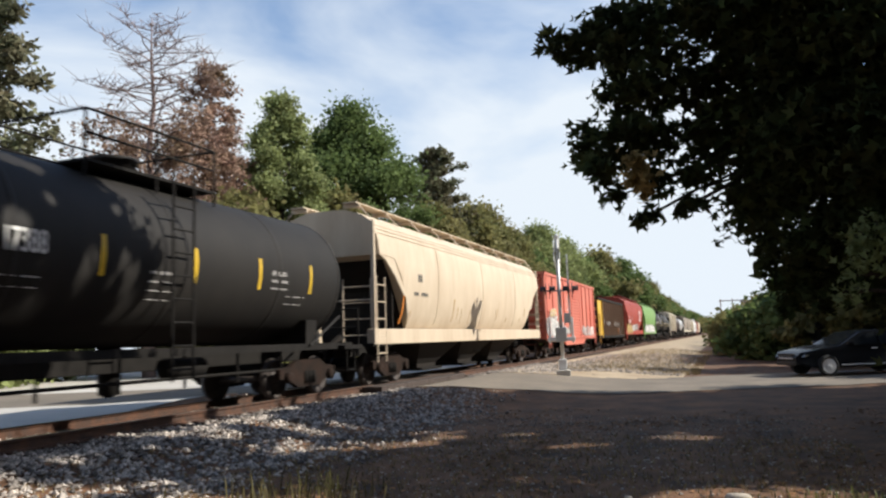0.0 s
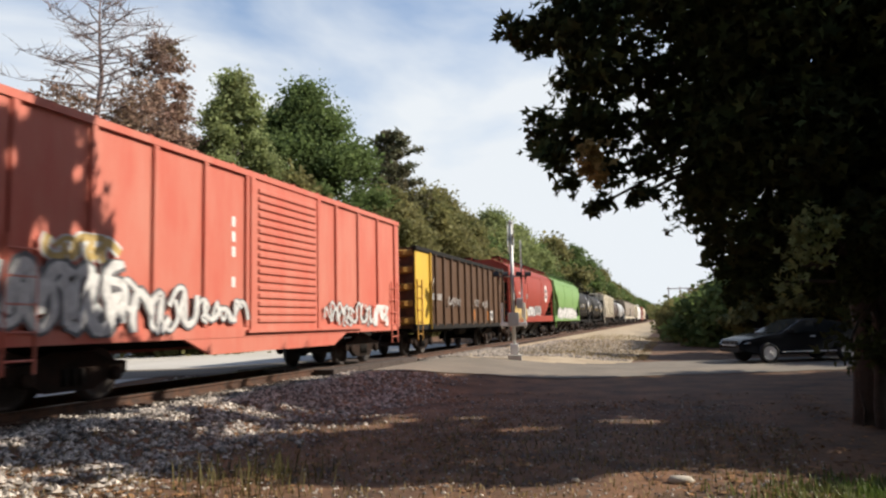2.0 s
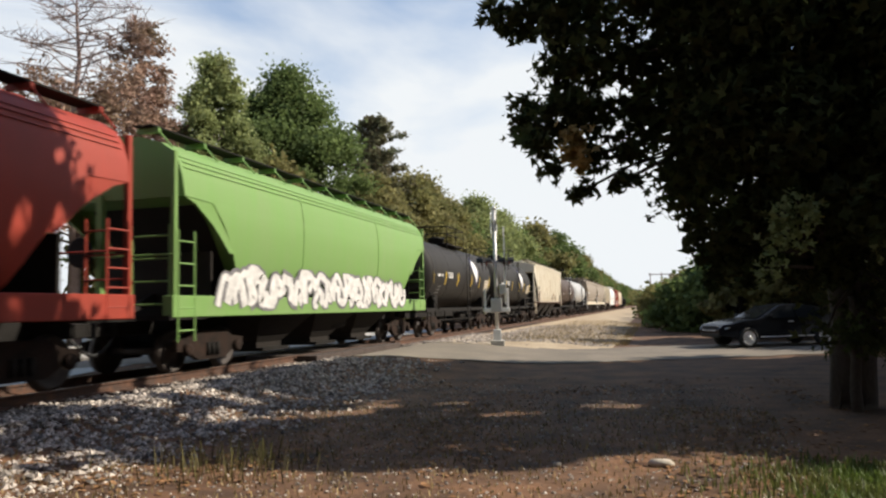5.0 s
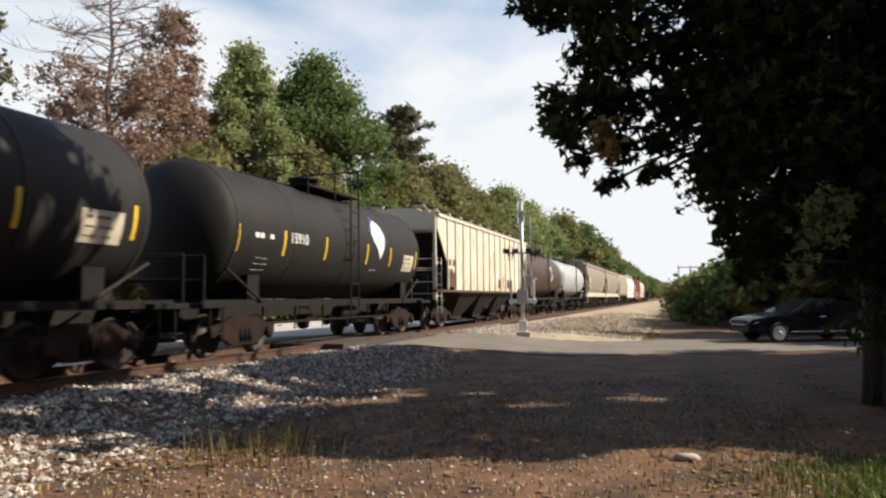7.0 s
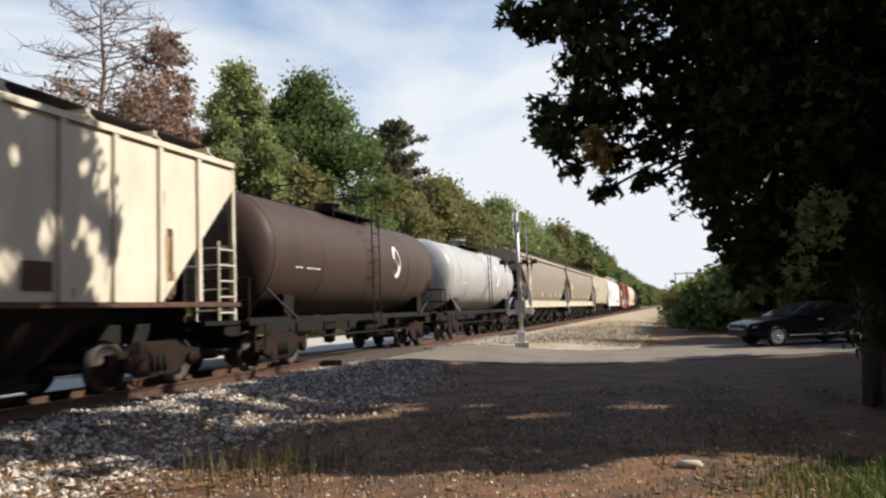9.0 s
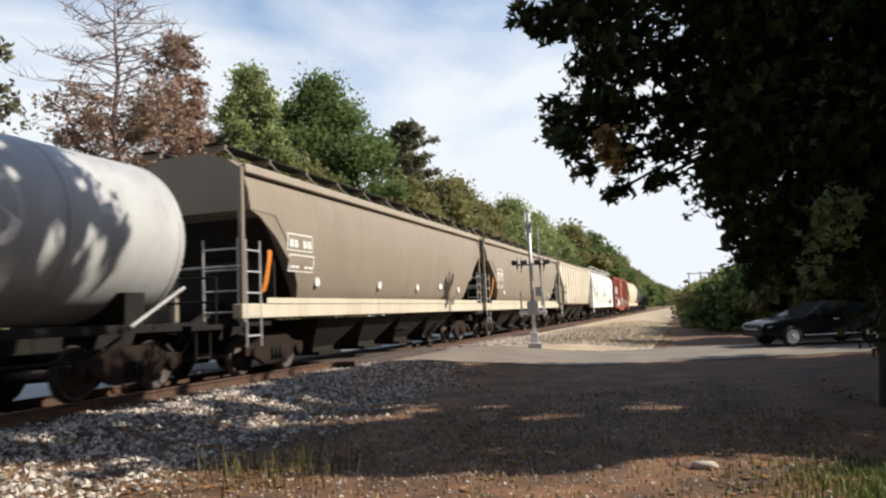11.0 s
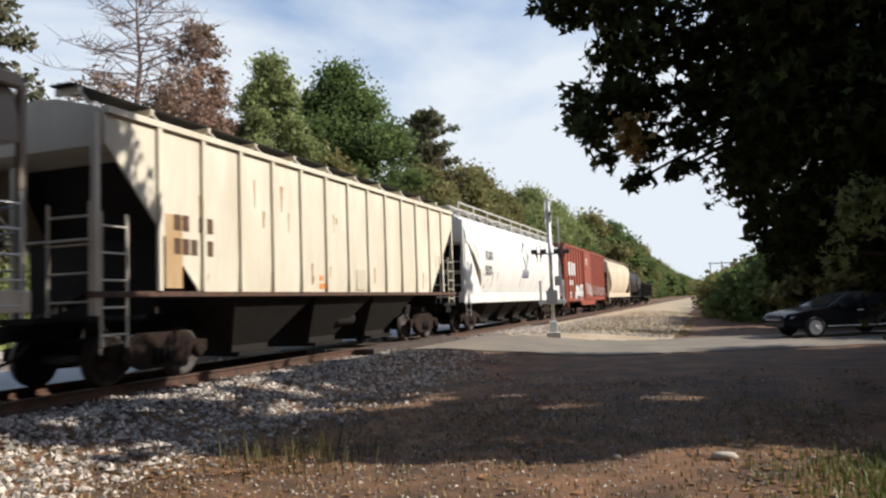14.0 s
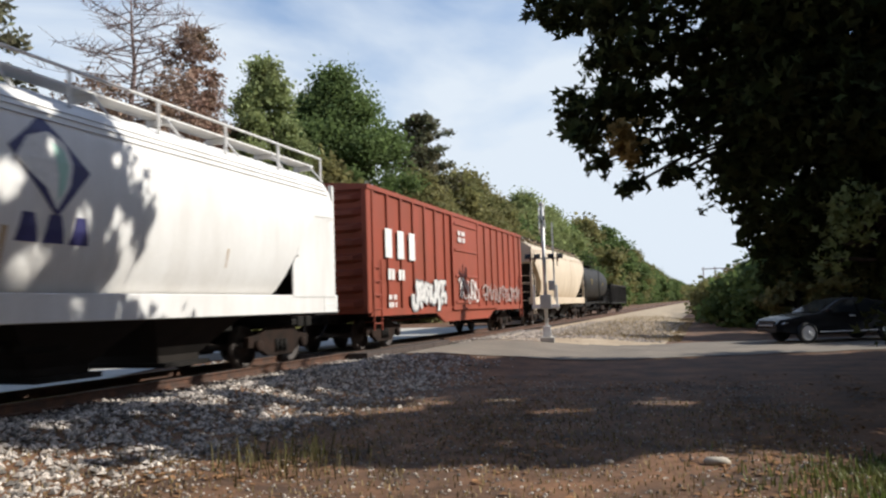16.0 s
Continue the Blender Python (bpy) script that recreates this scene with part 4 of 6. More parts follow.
def consist():
    # black tank car at the head of what is seen
    L = 13.0
    c, w = tank(L, M_BLACK, "black tank car with yellow strips and white number")
    yellow_marks(c, w, (-1.56, 0.44, 2.3, 4.16), 2.2, 2.8)
    lettering("number", "17388", 0.44, M_MARKW, c, side(c, w, 2.42, -3.2) @ Matrix.Diagonal((0.62, 1, 1, 1)), 0.004)
    bars(c, w, -3.4, 2.1, 12, 2, 0.09, M_MARKG)
    bars(c, w, -0.6, 2.3, 8, 4, 0.09, M_MARKG)
    bars(c, w, 2.7, 2.5, 8, 3, 0.09, M_MARKG)
    bars(c, w, 3.3, 2.1, 9, 2, 0.1, M_MARKG)
    put(c, 3.2, 16.2)
    # beige covered hopper
    L = 17.8
    c, w = hopper(L, M_BEIGE, M_BEIGE, "weathered beige curved-side covered hopper car", rail=False, bays=3, tall=0.2, seams=3, walk_mat=M_BEIGE)
    bars(c, w, -6.1, 2.8, 3, 1, 0.22, M_MARKK)
    bars(c, w, -6.35, 2.4, 6, 1, 0.22, M_MARKK)
    band(c, w, 1.6, 2.4, -7.1, -7.02, M_MARKO, "rust_streak")
    rust_streaks(c, w, -7.4, 7.6, 12, 61, 1.6, 3.2)
    put(c, 16.75, 34.5)
    # faded red boxcar
    L = 14.7
    c, w = boxcar(L, M_BOXRED, "faded red boxcar with ribbed sliding door and graffiti", posts=11, door=(-1.15, 1.65), door_ribs=17)
    s1 = lambda z: 1.56 if z > 1.1 else 1.562
    graffiti(c, s1, -7.2, -5.0, 1.0, 2.2, M_GRAF1, M_GRAF3, 4, 4, 0.36)
    graffiti(c, s1, -5.2, -3.2, 1.0, 1.95, M_GRAF1, M_GRAF3, 4, 5, 0.26)
    graffiti(c, s1, -6.4, -5.2, 2.1, 2.55, M_GRAF2, M_GRAF1, 3, 8, 0.3)
    graffiti(c, s1, -3.0, -1.5, 1.1, 1.7, M_GRAF1, M_GRAF3, 3, 6, 0.2)
    graffiti(c, s1, 2.1, 5.0, 1.05, 1.75, M_GRAF1, M_GRAF3, 6, 7, 0.16)
    graffiti(c, s1, 5.2, 6.3, 1.05, 1.7, M_GRAF1, M_BOXRED, 2, 9, 0.5)
    bars(c, w, -1.9, 3.1, 1, 5, 0.2, M_MARKW)
    put(c, 35.85, 50.55)
    # tall brown gondola, yellow front end
    L = 13.9
    c, w = gondola(L, M_BROWN, "brown high-side gondola with a yellow end", 14, 3.65, M_YELLOW)
    bars(c, w, -5.3, 2.5, 4, 1, 0.24, M_MARKW)
    bars(c, w, -4.9, 1.95, 6, 1, 0.24, M_MARKG)
    for ya, yb, sd in ((-3.3, -1.5, 11), (0.5, 1.35, 12), (2.1, 3.0, 13)):
        graffiti(c, lambda z: 1.565, ya, yb, 1.72, 2.12, M_MARKG, M_BROWN, 4 if ya < -3 else 2, sd, 0.11)
    band(c, w, 1.2, 1.65, 0.95, 1.05, M_MARKO, "reflector")
    band(c, w, 1.2, 1.6, 3.4, 3.5, M_MARKO, "reflector")
    bm = box(B(), 1.475, 1.482, 3.95, 4.4, 1.2, 1.62)
    part("placard", bm, M_MARKW, c, "white placard")
    bm = box(B(), 1.48, 1.486, 4.02, 4.33, 1.27, 1.55)
    part("placard_centre", bm, M_MARKK, c)
    put(c, 52.05, 65.95)
    # red covered hopper with a white disc
    L = 14.9
    c, w = hopper(L, M_HOPRED, M_HOPRED, "red covered hopper with white disc and graffiti", tall=0.05, seams=2, bays=3)
    lettering("number", "402087", 0.40, M_MARKW, c, side(c, w, 2.15, -5.2), 0.004)
    bars(c, w, -5.1, 2.65, 4, 1, 0.28, M_MARKW)
    bm = B()
    for k, (rr, xo) in enumerate(((0.5, 0.012),)):
        n = 28
        lp = []
        for off in (-0.02, xo):
            lp.append([(w(2.9 + rr * math.sin(i * math.tau / n)) + off, 4.1 + rr * math.cos(i * math.tau / n), 2.9 + rr * 1.15 * math.sin(i * math.tau / n)) for i in range(n)])
        rings(bm, lp)
    part("emblem", bm, M_MARKW, c, "white round emblem")
    s2 = lambda z: max(w(z), 1.512)
    graffiti(c, s2, -6.3, -2.7, 1.1, 2.1, M_GRAF2, M_BROWN, 7, 21, 0.42)
    graffiti(c, s2, -2.5, -0.2, 1.35, 2.0, M_GRAF1, M_GRAF3, 4, 24, 0.3)
    graffiti(c, s2, -0.2, 2.2, 1.45, 2.05, M_GRAF3, M_GRAF1, 4, 22, 0.34)
    part("stencil_frame", box(B(), w(2.6) - 0.02, w(2.6) + 0.012, -2.9, -2.62, 2.42, 2.72), M_MARKG, c, "small pale stencil square")
    for a in range(4):
        yy, zz = 4.1 + 0.17 * (1 if a % 2 else -1), 2.9 + 0.2 * (1 if a > 1 else -1)
        part("emblem_mark", lathe(B(), [(0.02, 1.4), (0.1, 1.41), (0.1, w(zz) + 0.022), (0.02, w(zz) + 0.022)], "x", 10, (0, yy, zz)), M_GRAF3, c)
    put(c, 67.2, 82.1)
    # green covered hopper
    L = 15.2
    c, w = hopper(L, M_GREEN, M_GREEN, "green covered hopper with white graffiti", tall=0.05, seams=2)
    s3 = lambda z: max(w(z), 1.512)
    graffiti(c, s3, -6.0, 5.0, 1.15, 2.15, M_GRAF1, M_GRAF3, 15, 31, 0.38)
    put(c, 83.0, 98.2)
    # two black tanks with a blue and white emblem
    for i, (a, b, num) in enumerate(((98.5, 111.2, "15258"), (111.6, 124.3, "15910"))):
        L = b - a
        c, w = tank(L, M_BLACK, "black tank car with blue and white diamond emblem")
        yellow_marks(c, w, (-5.2, -3.4, -1.4, 1.1, 2.8, 5.0), 2.1, 2.65)
        lettering("number", num, 0.33, M_MARKW, c, side(c, w, 2.4, -3.2), 0.004)
        bars(c, w, -4.6, 2.42, 4, 1, 0.24, M_MARKW)
        bars(c, w, -4.4, 2.0, 8, 3, 0.08, M_MARKG)
        for poly, m, off in (([(-0.62, 0.2), (-0.1, 0.7), (0.62, 0.02), (0.1, -0.66)], M_MARKB, 0.010),
                             ([(-0.5, 0.12), (-0.3, 0.42), (0.0, 0.55), (0.28, 0.42), (0.42, 0.1), (0.32, -0.25), (0.1, -0.58), (-0.1, -0.3), (-0.36, -0.1)], M_MARKW, 0.016)):
            decal(c, w, [(1.9 + a, 2.85 + b) for a, b in poly], m, off)
        bars(c, w, 1.5, 1.95, 3, 1, 0.3, M_MARKG)
        band(c, w, 2.0, 2.5, 3.9, 4.75, M_TANTRIM, "placard", "tan data placard")
        bars(c, w, 3.98, 2.36, 8, 3, 0.09, M_BROWN, 0.012)
        put(c, a, b)
    # cream ribbed hopper
    L = 16.2
    c, w = hopper(L, M_CREAM, M_CREAM, "cream ribbed covered hopper with rust stains", FLAT, ribs=13, bays=3)
    bars(c, w, -6.6, 2.35, 5, 2, 0.24, M_BROWN, 0.012)
    part("rust_patch", box(B(), 1.52, 1.527, -6.75, -5.5, 1.55, 2.1), M_RUST, c)
    band(c, w, 1.5, 2.7, 5.9, 6.05, M_RUST, "rust_streak")
    band(c, w, 1.5, 2.1, 2.0, 2.1, M_RUST, "rust_streak")
    for y in (1.2, 3.0):
        part("placard", box(B(), 1.52, 1.53, y, y + 0.5, 1.6, 2.0), M_BROWN, c, "dark patch")
    rust_streaks(c, w, -6.6, 6.8, 30, 62)
    put(c, 124.7, 140.9)
    # brown tank, grey tank
    for a, b, m, lab in ((141.3, 154.2, M_TANKBROWN, "rust-brown tank car with worn lettering"), (154.6, 167.6, M_TANKGREY, "grey tank car with dark stained middle")):
        L = b - a
        c, w = tank(L, m, lab)
        bars(c, w, -4.4, 2.25, 8, 1, 0.22, M_MARKW)
        bm = B()
        n = 16
        rings(bm, [[(w(2.7 + 0.5 * math.sin(i * math.tau / n)) + o, 1.9 + 0.3 * math.cos(i * math.tau / n), 2.7 + 0.5 * math.sin(i * math.tau / n)) for i in range(n)] for o in (-0.03, 0.012)])
        part("emblem", bm, M_MARKW, c, "white oval emblem")
        put(c, a, b)
    # two grey-brown curved hoppers
    for a, b in ((168.1, 185.3), (185.8, 203.4)):
        L = b - a
        c, w = hopper(L, M_TAN, M_TAN, "grey-brown curved covered hopper with pale sill", tall=0.12, eave=M_TANEAVE, sill_mat=M_TANTRIM, ladder_mat=M_GALV, bays=4)
        part("sill_stripe", box(B(), 1.512, 1.53, -L / 2 + 0.9, L / 2 - 0.9, 1.46, 1.58), M_TANTRIM, c)
        for y, z in ((-6.95, 2.65), (-6.85, 2.2)):
            decal(c, w, [(y, z - 0.05), (y + 1.1, z - 0.05), (y + 1.1, z + 0.33), (y, z + 0.33)], M_MARKW, 0.007, "patch", "pale patch with stencilled mark")
            decal(c, w, [(y + 0.04, z - 0.02), (y + 1.06, z - 0.02), (y + 1.06, z + 0.3), (y + 0.04, z + 0.3)], M_TAN, 0.011, "patch_field")
            bars(c, w, y + 0.1, z + 0.03, 5, 1, 0.24, M_MARKW, 0.022)
        for y in (-5.5, -1.9, 1.1, 5.4):
            bm = lathe(B(), [(0.02, 1.44), (0.11, 1.5), (0.11, w(1.95) + 0.012), (0.02, w(1.95) + 0.012)], "x", 14, (0, y, 1.95))
            part("round_decal", bm, M_MARKW, c)
        part("placard", box(B(), 1.5, w(2.0) + 0.014, 3.2, 3.5, 1.95, 2.25), M_MARKW, c)
        band(c, w, 1.7, 2.55, -7.7, -7.55, M_MARKO, "reflector")
        put(c, a, b)
    # pale ribbed hopper
    L = 15.6
    c, w = hopper(L, M_CREAM, M_CREAM, "pale cream ribbed covered hopper with patches", FLAT, ribs=12, bays=3)
    part("placard", box(B(), 1.52, 1.53, 0.4, 0.9, 1.5, 2.0), M_TANTRIM, c)
    bars(c, w, -1.4, 1.7, 5, 2, 0.12, M_MARKO)
    rust_streaks(c, w, -6.4, 6.4, 16, 63)
    bars(c, w, -6.1, 2.45, 5, 2, 0.26, M_BROWN, 0.012)
    part("rust_patch", box(B(), 1.52, 1.526, -6.3, -5.9, 1.5, 2.7), M_STAIN, c, "rusty patch beside the stencils")
    put(c, 204.3, 219.9)
    # white hopper with diamond emblem
    L = 17.1
    c, w = hopper(L, M_WHITE, M_WHITE, "white curved covered hopper with blue diamond emblem", rail=True, bays=4, plate=True)
    lettering("reporting_mark", "FLRX", 0.46, M_MARKK, c, side(c, w, 2.72, -6.05), 0.006)
    lettering("number", "5522", 0.46, M_MARKK, c, side(c, w, 2.16, -6.05), 0.006)
    for poly, m, off in ((((-0.72, 0.22), (-0.12, 0.78), (0.72, 0.02), (0.12, -0.72)), M_MARKB, 0.012),
                         (((-0.62, 0.08), (-0.4, 0.42), (-0.05, 0.55), (0.25, 0.42), (0.38, 0.12), (0.34, -0.2), (0.1, -0.62), (-0.1, -0.3), (-0.4, -0.1)), M_MARKW, 0.018),
                         (((0.02, 0.4), (0.22, 0.3), (0.3, 0.05), (0.24, -0.25), (0.1, -0.5), (0.12, -0.1)), M_MARKC, 0.024)):
        decal(c, w, [(0.35 + 0.9 * a, 3.12 + 0.9 * b) for a, b in poly], m, off)
    for k in range(3):
        ya = -0.15 + k * 0.42
        decal(c, w, [(ya, 2.12), (ya + 0.34, 2.12), (ya + 0.26, 2.5), (ya + 0.08, 2.5)], M_MARKB, 0.010, "brand_block", "dark blue block lettering")
    rust_streaks(c, w, -7.0, 7.0, 7, 64, 1.6, 2.3)
    put(c, 220.8, 237.9)
    # oxide red boxcar
    L = 16.8
    c, w = boxcar(L, M_BOXDARK, "oxide red boxcar with white stencils and graffiti", posts=18, door=(-1.6, 1.2), door_ribs=4, zt=4.35)
    for i in range(3):
        part("stencil", bevelled(box(B(), 1.56, 1.572, -7.35 + i * 0.85, -6.9 + i * 0.85, 2.5, 3.3), 0.004, 1), M_MARKW, c, "white block lettering")
    bars(c, w, -7.2, 1.9, 5, 1, 0.3, M_MARKW, 0.075)
    bars(c, w, -7.2, 1.35, 5, 2, 0.14, M_MARKW, 0.075)
    graffiti(c, lambda z: 1.57, -5.4, -2.6, 0.98, 2.0, M_GRAF1, M_GRAF3, 5, 51, 0.36)
    graffiti(c, lambda z: 1.60, -1.2, 1.0, 1.15, 2.2, M_GRAF1, M_BOXDARK, 4, 52, 0.16)
    graffiti(c, lambda z: 1.57, 1.8, 7.6, 1.2, 2.0, M_MARKG, M_BOXDARK, 10, 53, 0.12)
    bars(c, w, -1.2, 3.6, 6, 2, 0.16, M_MARKW, 0.12)
    put(c, 239.5, 256.3)
    L = 16.6
    c, w = hopper(L, M_BEIGE, M_BEIGE, "beige covered hopper near the end of the train", tall=0.0, seams=2)
    put(c, 258.6, 275.2)
    c, w = tank(14.0, M_BLACK, "black tank car near the end of the train")
    yellow_marks(c, w, (-3, 0, 3), 2.4, 2.9)
    put(c, 275.8, 289.8)
    c, w = gondola(13.6, M_GRIME, "dark low gondola at the end of the train", 12, 2.6)
    put(c, 290.3, 303.9)


consist()


# ---- plants ----
# holes in the roadside crowns through which the sun reaches the ground and the train
pg = random.Random(77)
GAPS = [((-0.6, 12.1, 0.1), 0.36), ((-0.2, 12.4, 0.1), 0.2), ((-3.2, 12.2, 0.1), 0.26), ((-3.0, 9.6, 0.0), 0.2), ((-4.6, 9.4, 0.0), 0.2), ((-1.8, 9.5, 0.0), 0.26), ((-1.4, 9.3, 0.0), 0.14), ((0.5, 9.4, 0.0), 0.2), ((-2.3, 8.4, 0.0), 0.3), ((-3.9, 8.0, 0.0), 0.22), ((-6.2, 12.4, 0.0), 0.3)]
GAPS = [(p, r * 1.35) for p, r in GAPS]
GAPS += [((pg.uniform(-8.6, -4.0), pg.uniform(4.0, 12.5), 0.1), 0.10 + 0.42 * pg.random() ** 1.6) for i in range(110)]
GAPS += [((pg.uniform(-8.6, -3.5), pg.uniform(3.6, 6.6), 0.1), 0.25 + 0.45 * pg.random()) for i in range(34)]
GAPS += [((pg.uniform(-4.0, 1.2), pg.uniform(5.0, 7.2), 0.0), 0.25 + 0.3 * pg.random()) for i in range(26)]
GAPS += [((pg.uniform(-4.5, 2.0), pg.uniform(7.0, 14.0), 0.0), 0.06 + 0.28 * pg.random() ** 2) for i in range(85)]
GAPS += [((-8.2, pg.uniform(4.5, 9.0), pg.uniform(1.6, 4.8)), pg.uniform(0.08, 0.26)) for i in range(36)]


def with_gaps(points, base):
    p = points + np.array(base)
    keep = np.ones(len(p), bool)
    d = np.array(SUN)
    for spot, r in GAPS:
        v = p - np.array(spot)
        along = v @ d
        off = np.linalg.norm(v - along[:, None] * d, axis=1)
        keep &= off > r * np.where((p[:, 2] < 6.6) & (p[:, 1] < 11.7), 0.3, 1.0)
    return points[keep]


def leaf_mesh(name, centres, size, material, seed, parent=None, label="", long=1.35, shape="leaf", lying=False):
    """Many small leaves, joined: leaf (pointed), lobed (three lobes) or spray (a folded tuft for far crowns)."""
    rnd = np.random.RandomState(seed)
    c = np.asarray(centres)
    if material is M_LEAFOAK and parent is not None and 7 < parent.matrix_basis.translation.y < 28:
        c = with_gaps(c, parent.matrix_basis.translation)
    n = len(c)
    u = rnd.normal(size=(n, 3))
    u[:, 2] *= 0.7
    u /= np.linalg.norm(u, axis=1, keepdims=True)
    v = rnd.normal(size=(n, 3))
    v -= u * (u * v).sum(1, keepdims=True)
    v /= np.linalg.norm(v, axis=1, keepdims=True)
    if lying:
        u[:, 2] *= 0.15
        u /= np.linalg.norm(u, axis=1, keepdims=True)
        v = np.stack((-u[:, 1], u[:, 0], 0 * u[:, 0]), 1)
    nrm = np.cross(u, v)
    s = size * rnd.uniform(0.55, 1.35, (n, 1))
    P = [c - u * s * long * 0.5, c - u * s * 0.1 + v * s * 0.48 + nrm * s * 0.16, c + u * s * 0.28 + v * s * 0.36 + nrm * s * 0.1, c + u * s * long * 0.55, c + u * s * 0.22 - v * s * 0.4 + nrm * s * 0.12, c - u * s * 0.12 - v * s * 0.46 + nrm * s * 0.14]
    if shape == "lobed":
        P = [c - u * s * 0.5, c + u * s * 0.22 + v * s * 0.66 + nrm * s * 0.14, c + u * s * 0.14 + v * s * 0.2, c + u * s * 0.78 + nrm * s * 0.1, c + u * s * 0.14 - v * s * 0.2, c + u * s * 0.22 - v * s * 0.66 + nrm * s * 0.14]
    if shape == "spray":
        P = [c - u * s * long * 0.5, c + v * s * 0.46 + nrm * s * 0.12, c + u * s * long * 0.55, c - v * s * 0.46 + nrm * s * 0.12]
    V = np.stack(P, 1).reshape(-1, 3)
    base = np.arange(n)[:, None] * len(P)
    F = base + np.array([[0, 1, 2, 3]])
    if len(P) == 6:
        F = np.concatenate((F, base + np.array([[0, 3, 4, 5]])), 0)
    me = bpy.data.meshes.new(name)
    me.vertices.add(len(V))
    me.vertices.foreach_set("co", V.ravel())
    me.loops.add(F.size)
    me.loops.foreach_set("vertex_index", F.ravel())
    me.polygons.add(len(F))
    me.polygons.foreach_set("loop_start", np.arange(0, F.size, 4))
    me.update(calc_edges=True)
    me.validate()
    me.materials.append(material)
    ob = new(name, me)
    ob.parent = parent
    if label:
        tagged(ob, label)
    return ob


def clump_points(rnd, clumps, per, squash=0.75, shell=0.15, loose=0.42):
    out = []
    for x, y, z, r in clumps:
        k = max(12, int(per * r * r))
        d = rnd.normal(size=(k, 3))
        d /= np.linalg.norm(d, axis=1, keepdims=True)
        q = r * (shell + (1 - shell) * rnd.rand(k, 1) ** 0.55) * (1 + loose * rnd.normal(size=(k, 1)))
        out.append(np.array((x, y, z)) + d * q * (1, 1, squash))
    return np.concatenate(out)


def limb(bm, a, b, r0, r1, rnd, bend=0.12, k=7, n=4):
    a, b = Vector(a), Vector(b)
    ln = (b - a).length
    pts = [a.lerp(b, i / n) for i in range(n + 1)]
    for i in range(1, n):
        pts[i] += Vector((rnd.uniform(-1, 1), rnd.uniform(-1, 1), rnd.uniform(-0.5, 0.5))) * ln * bend / 2
    loops = []
    d = (b - a).normalized()
    u = d.orthogonal().normalized()
    w = d.cross(u)
    for i, p in enumerate(pts):
        r = r0 + (r1 - r0) * i / n
        loops.append([p + (u * math.cos(j * math.tau / k) + w * math.sin(j * math.tau / k)) * r for j in range(k)])
    rings(bm, loops, True, True)
    return pts


def broadleaf(x, y, h, wide, leafmat, label, seed, low=0.25, per=120, size=0.3, clumps=34, bark=None, name="tree", narrow_top=0.5, cr=0.19):
    """Trunk, limbs and a crown of clumps that follow them."""
    rnd = np.random.RandomState(seed)
    pr = random.Random(seed)
    z0 = height(x, y) - 0.1
    t = thing(name, pose(x, y, z0), label, "tree", "trees")
    bm = B()
    limb(bm, (0, 0, 0), (pr.uniform(-0.4, 0.4), pr.uniform(-0.4, 0.4), h * 0.85), 0.018 * h + 0.06, 0.04, pr, 0.06, 9, 7)
    cl = []
    for i in range(clumps):
        f = low + (1 - low) * (i + rnd.rand()) / clumps
        prof = math.sin(math.pi * min(1, max(0.06, (f - low) / (1 - low) * 0.92 + 0.1))) ** 0.75
        if f > 0.75:
            prof = min(prof, narrow_top + (1 - f) * 2)
        a = rnd.uniform(0, 6.28)
        q = wide * prof * rnd.uniform(0.35, 1.0)
        p = (math.cos(a) * q, math.sin(a) * q, h * f)
        r = wide * cr * rnd.uniform(0.75, 1.5)
        cl.append((*p, r))
        limb(bm, (0, 0, max(h * 0.12, h * f - q * 0.7)), p, 0.012 * h * (1.1 - f) + 0.03, 0.02, pr, 0.15, 5, 3)
    part("trunk", bm, bark or M_BARK, t, "trunk and limbs")
    leaf_mesh("crown", clump_points(rnd, cl, per / (wide * cr) ** 2 * 3.0, loose=0.36), size, leafmat, seed, t, "leafy crown", shape="spray")
    return t


